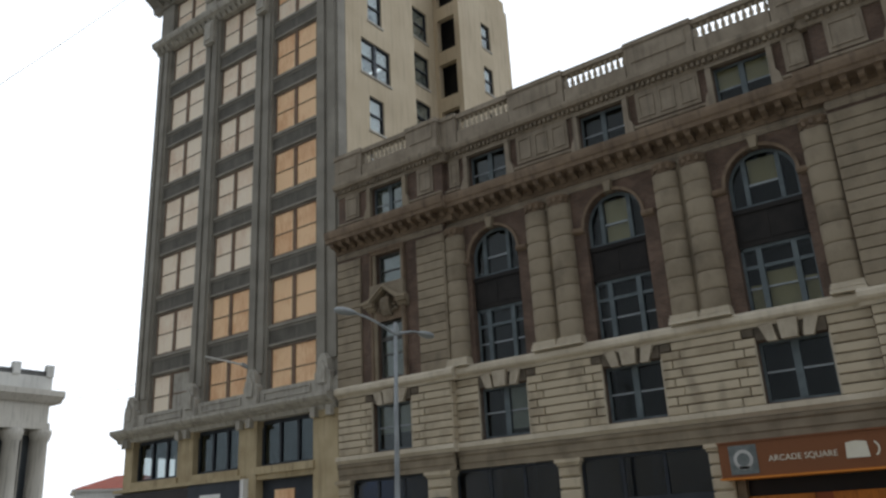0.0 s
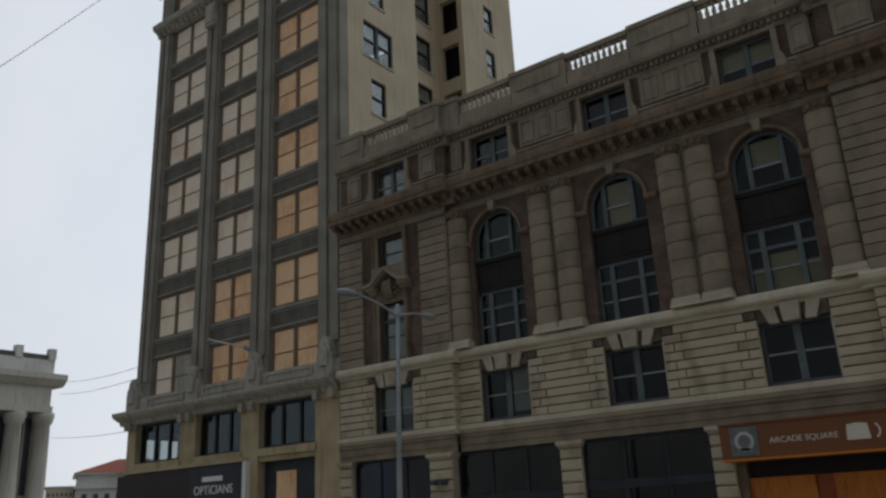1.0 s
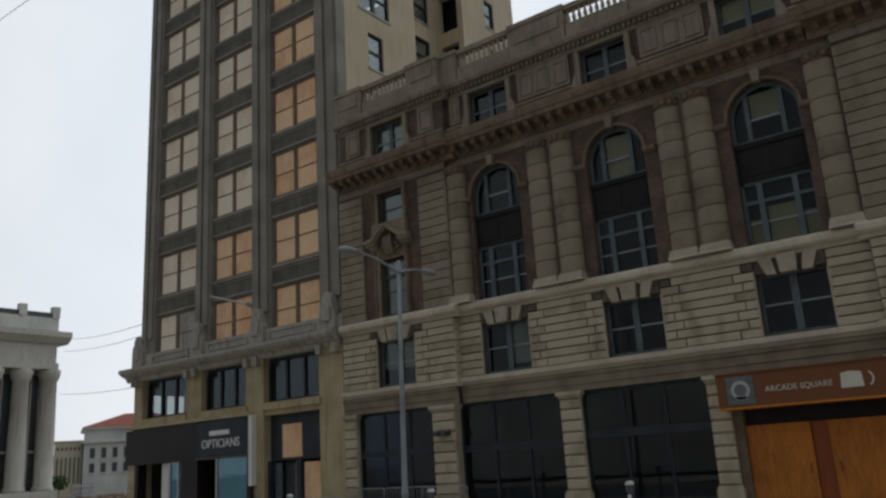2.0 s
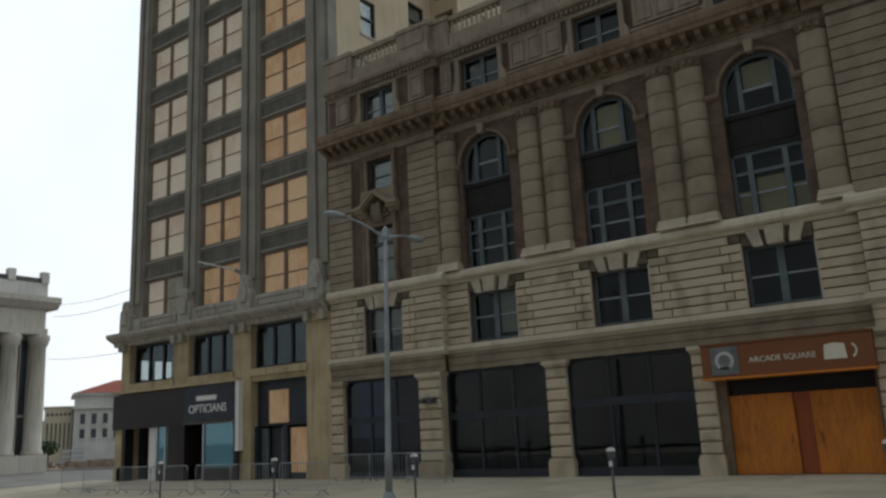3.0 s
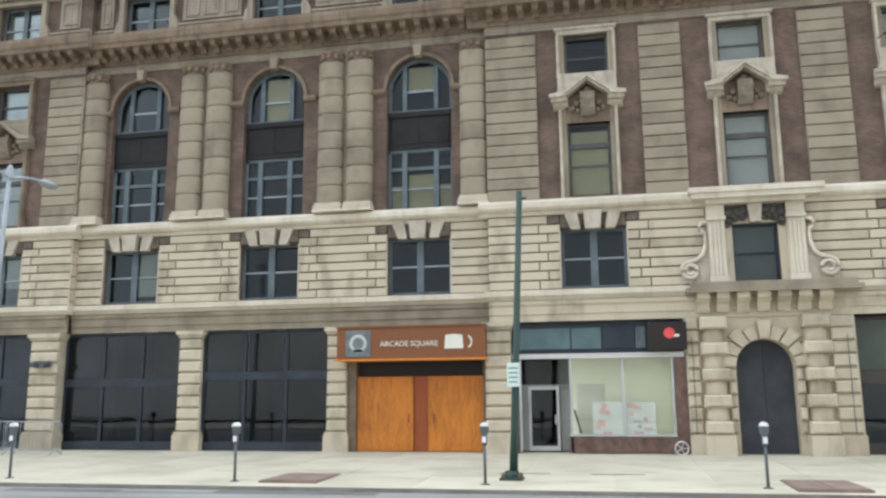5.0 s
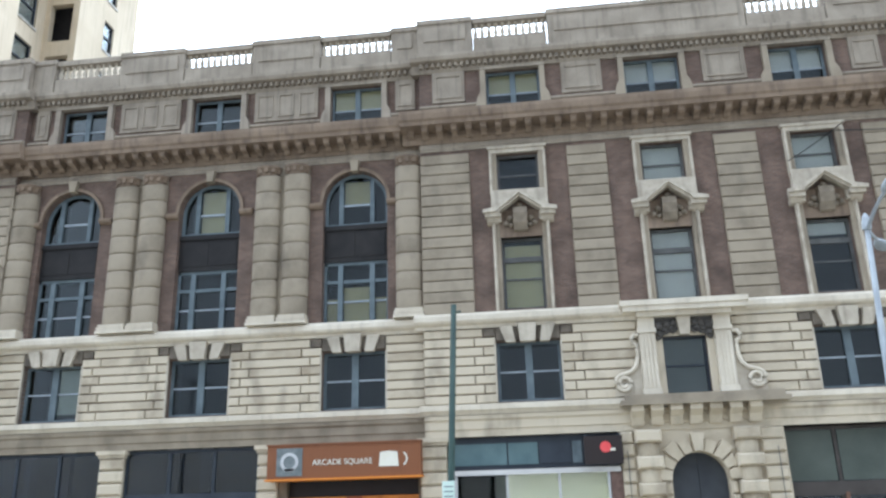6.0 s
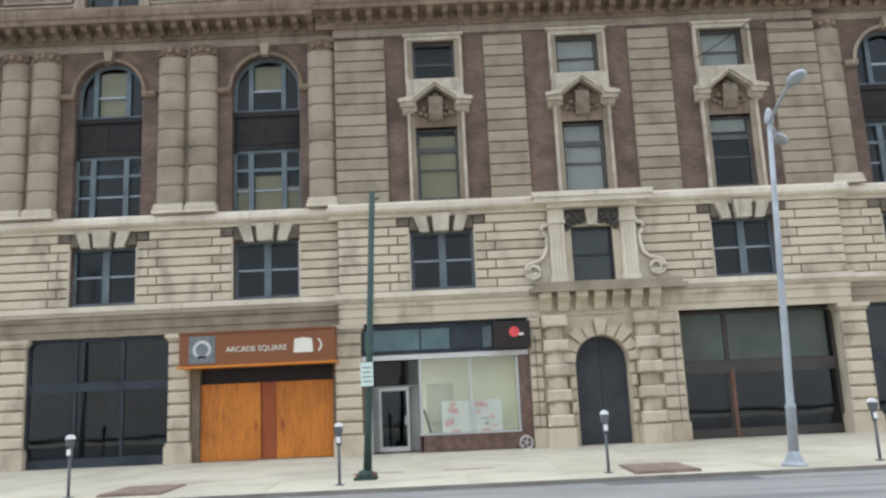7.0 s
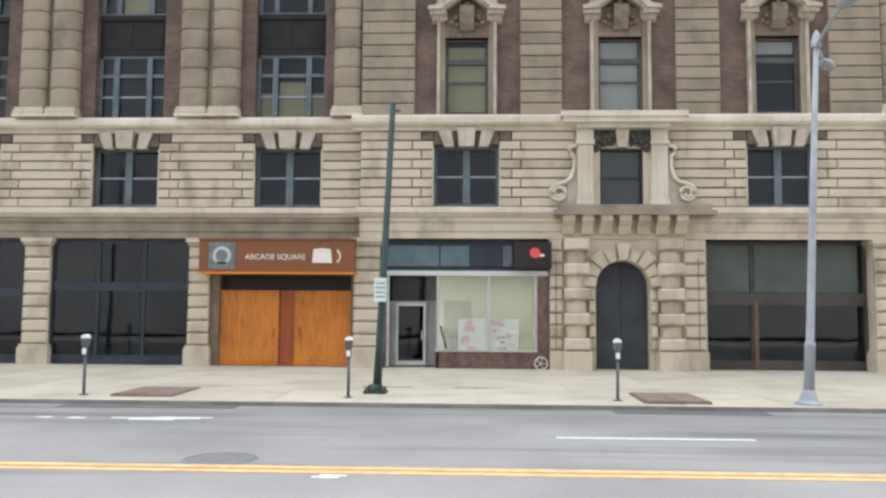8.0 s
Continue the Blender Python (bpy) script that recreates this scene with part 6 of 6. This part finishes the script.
for k in range(16):
    t = k / 15
    x, y = -100 - 26 * t, 28 + 18 * t
    bm = bmesh.new()
    tube(bm, [(x, y, -0.4), (x, y, 2.0)], 0.06, 6)
    part("post", bm, STEEL, fence)
    if k < 15:
        bm = bmesh.new()
        x2, y2 = -100 - 26 * (k + 1) / 15, 28 + 18 * (k + 1) / 15
        for z in (0.3, 1.0, 1.7):
            tube(bm, [(x, y, z), (x2, y2, z)], 0.04, 5)
        part("rail", bm, STEEL, fence)

# overhead wires
def wire(name, a, b, sag, label):
    bm = bmesh.new()
    a, b = Vector(a), Vector(b)
    tube(bm, [a.lerp(b, t / 16) - Vector((0, 0, sag * 4 * (t / 16) * (1 - t / 16))) for t in range(17)], 0.018, 5)
    return solo(name, bm, CABLE, label, "cable", "overhead wires")


wire("overhead_wire", (-43.2, -1.3, 38.3), (-39.0, -12.0, 23.6), 0.1, "thin dark wire running down from the tower cornice")
wire("overhead_wire", (-85, 18.6, 17.4), (-42.4, 0.6, 11.2), 0.3, "thin overhead wire across the side street")
wire("overhead_wire", (-85, 18.0, 16.0), (-42.4, 0.6, 10.5), 0.3, "thin overhead wire across the side street")
wire("overhead_wire", (-85, 17.7, 11.4), (-42.4, 0.6, 7.4), 0.2, "thin overhead wire across the side street")

# fire-hose connection on the pier, and steel strips in the pavement
fix = thing("hose_connection", -20.3, -0.5, 3.0, "small dark twin hose connection on a stone pier", "hose connection")
for x in (-20.5, -20.1):
    bm = bmesh.new()
    tube(bm, [(x, -0.5, 3.1), (x, -0.85, 3.05)], 0.09, 10)
    part("outlet", bm, METERGREY, fix)
part("body", boxes((-20.62, -19.98, -0.6, -0.46, 2.98, 3.2)), METERGREY, fix)
for x0 in (-0.45, -2.76):
    solo("steel_strip", boxes((x0, x0 + 1.3, -5.98, -5.86, -0.14, -0.095)), HATCH, "thin rusty steel strip set in the pavement", "steel strip", "steel strips")

# a guy wire and bracket on the front by the upper windows
wire("wall_cable", (8.9, -0.75, 12.9), (10.9, -0.75, 14.2), 0.05, "thin black cable slung across an upper window")
wire("wall_cable", (10.6, -0.75, 13.9), (13.3, -0.75, 13.8), 0.03, "thin black cable along the upper wall")

# unseen block added across the road behind the viewer, for windows to reflect
opp = thing("opposite_building", 0, -40, 0, "plain unseen block added across the road for the glass to reflect", "building")
part("body", boxes((-55, 55, -52, -38, 0, 8)), GREYWHITE, opp)

# ---- slabs of the pavement ----
SLAB_W, SLAB_D = 2.24, 2.235
bm = bmesh.new()
rings = []
for zz, q in ((-0.03, 0.0), (0.0, 0.0), (0.006, 0.012)):
    rings.append([bm.verts.new((x, y, zz)) for x, y in ((-SLAB_W / 2 + 0.01 + q, -SLAB_D / 2 + 0.01 + q), (SLAB_W / 2 - 0.01 - q, -SLAB_D / 2 + 0.01 + q), (SLAB_W / 2 - 0.01 - q, SLAB_D / 2 - 0.01 - q), (-SLAB_W / 2 + 0.01 + q, SLAB_D / 2 - 0.01 - q))])
for r, q in zip(rings, rings[1:]):
    for i in range(4):
        bm.faces.new((r[i], r[(i + 1) % 4], q[(i + 1) % 4], q[i]))
bm.faces.new(rings[-1])
SLAB = finish(bm, "slab", CONCRETE)
slope = math.atan(0.162 / 8.8)
for i in range(37):
    for j in range(4):
        ob = new("slab", SLAB)
        y = -0.05 - (j + 0.5) * SLAB_D
        ob.location = (-45.8 + i * SLAB_W, y, -0.004 + 0.0184 * y + 0.004)
        ob.rotation_euler = (slope, 0, 0)
        hang(ob, pavement)
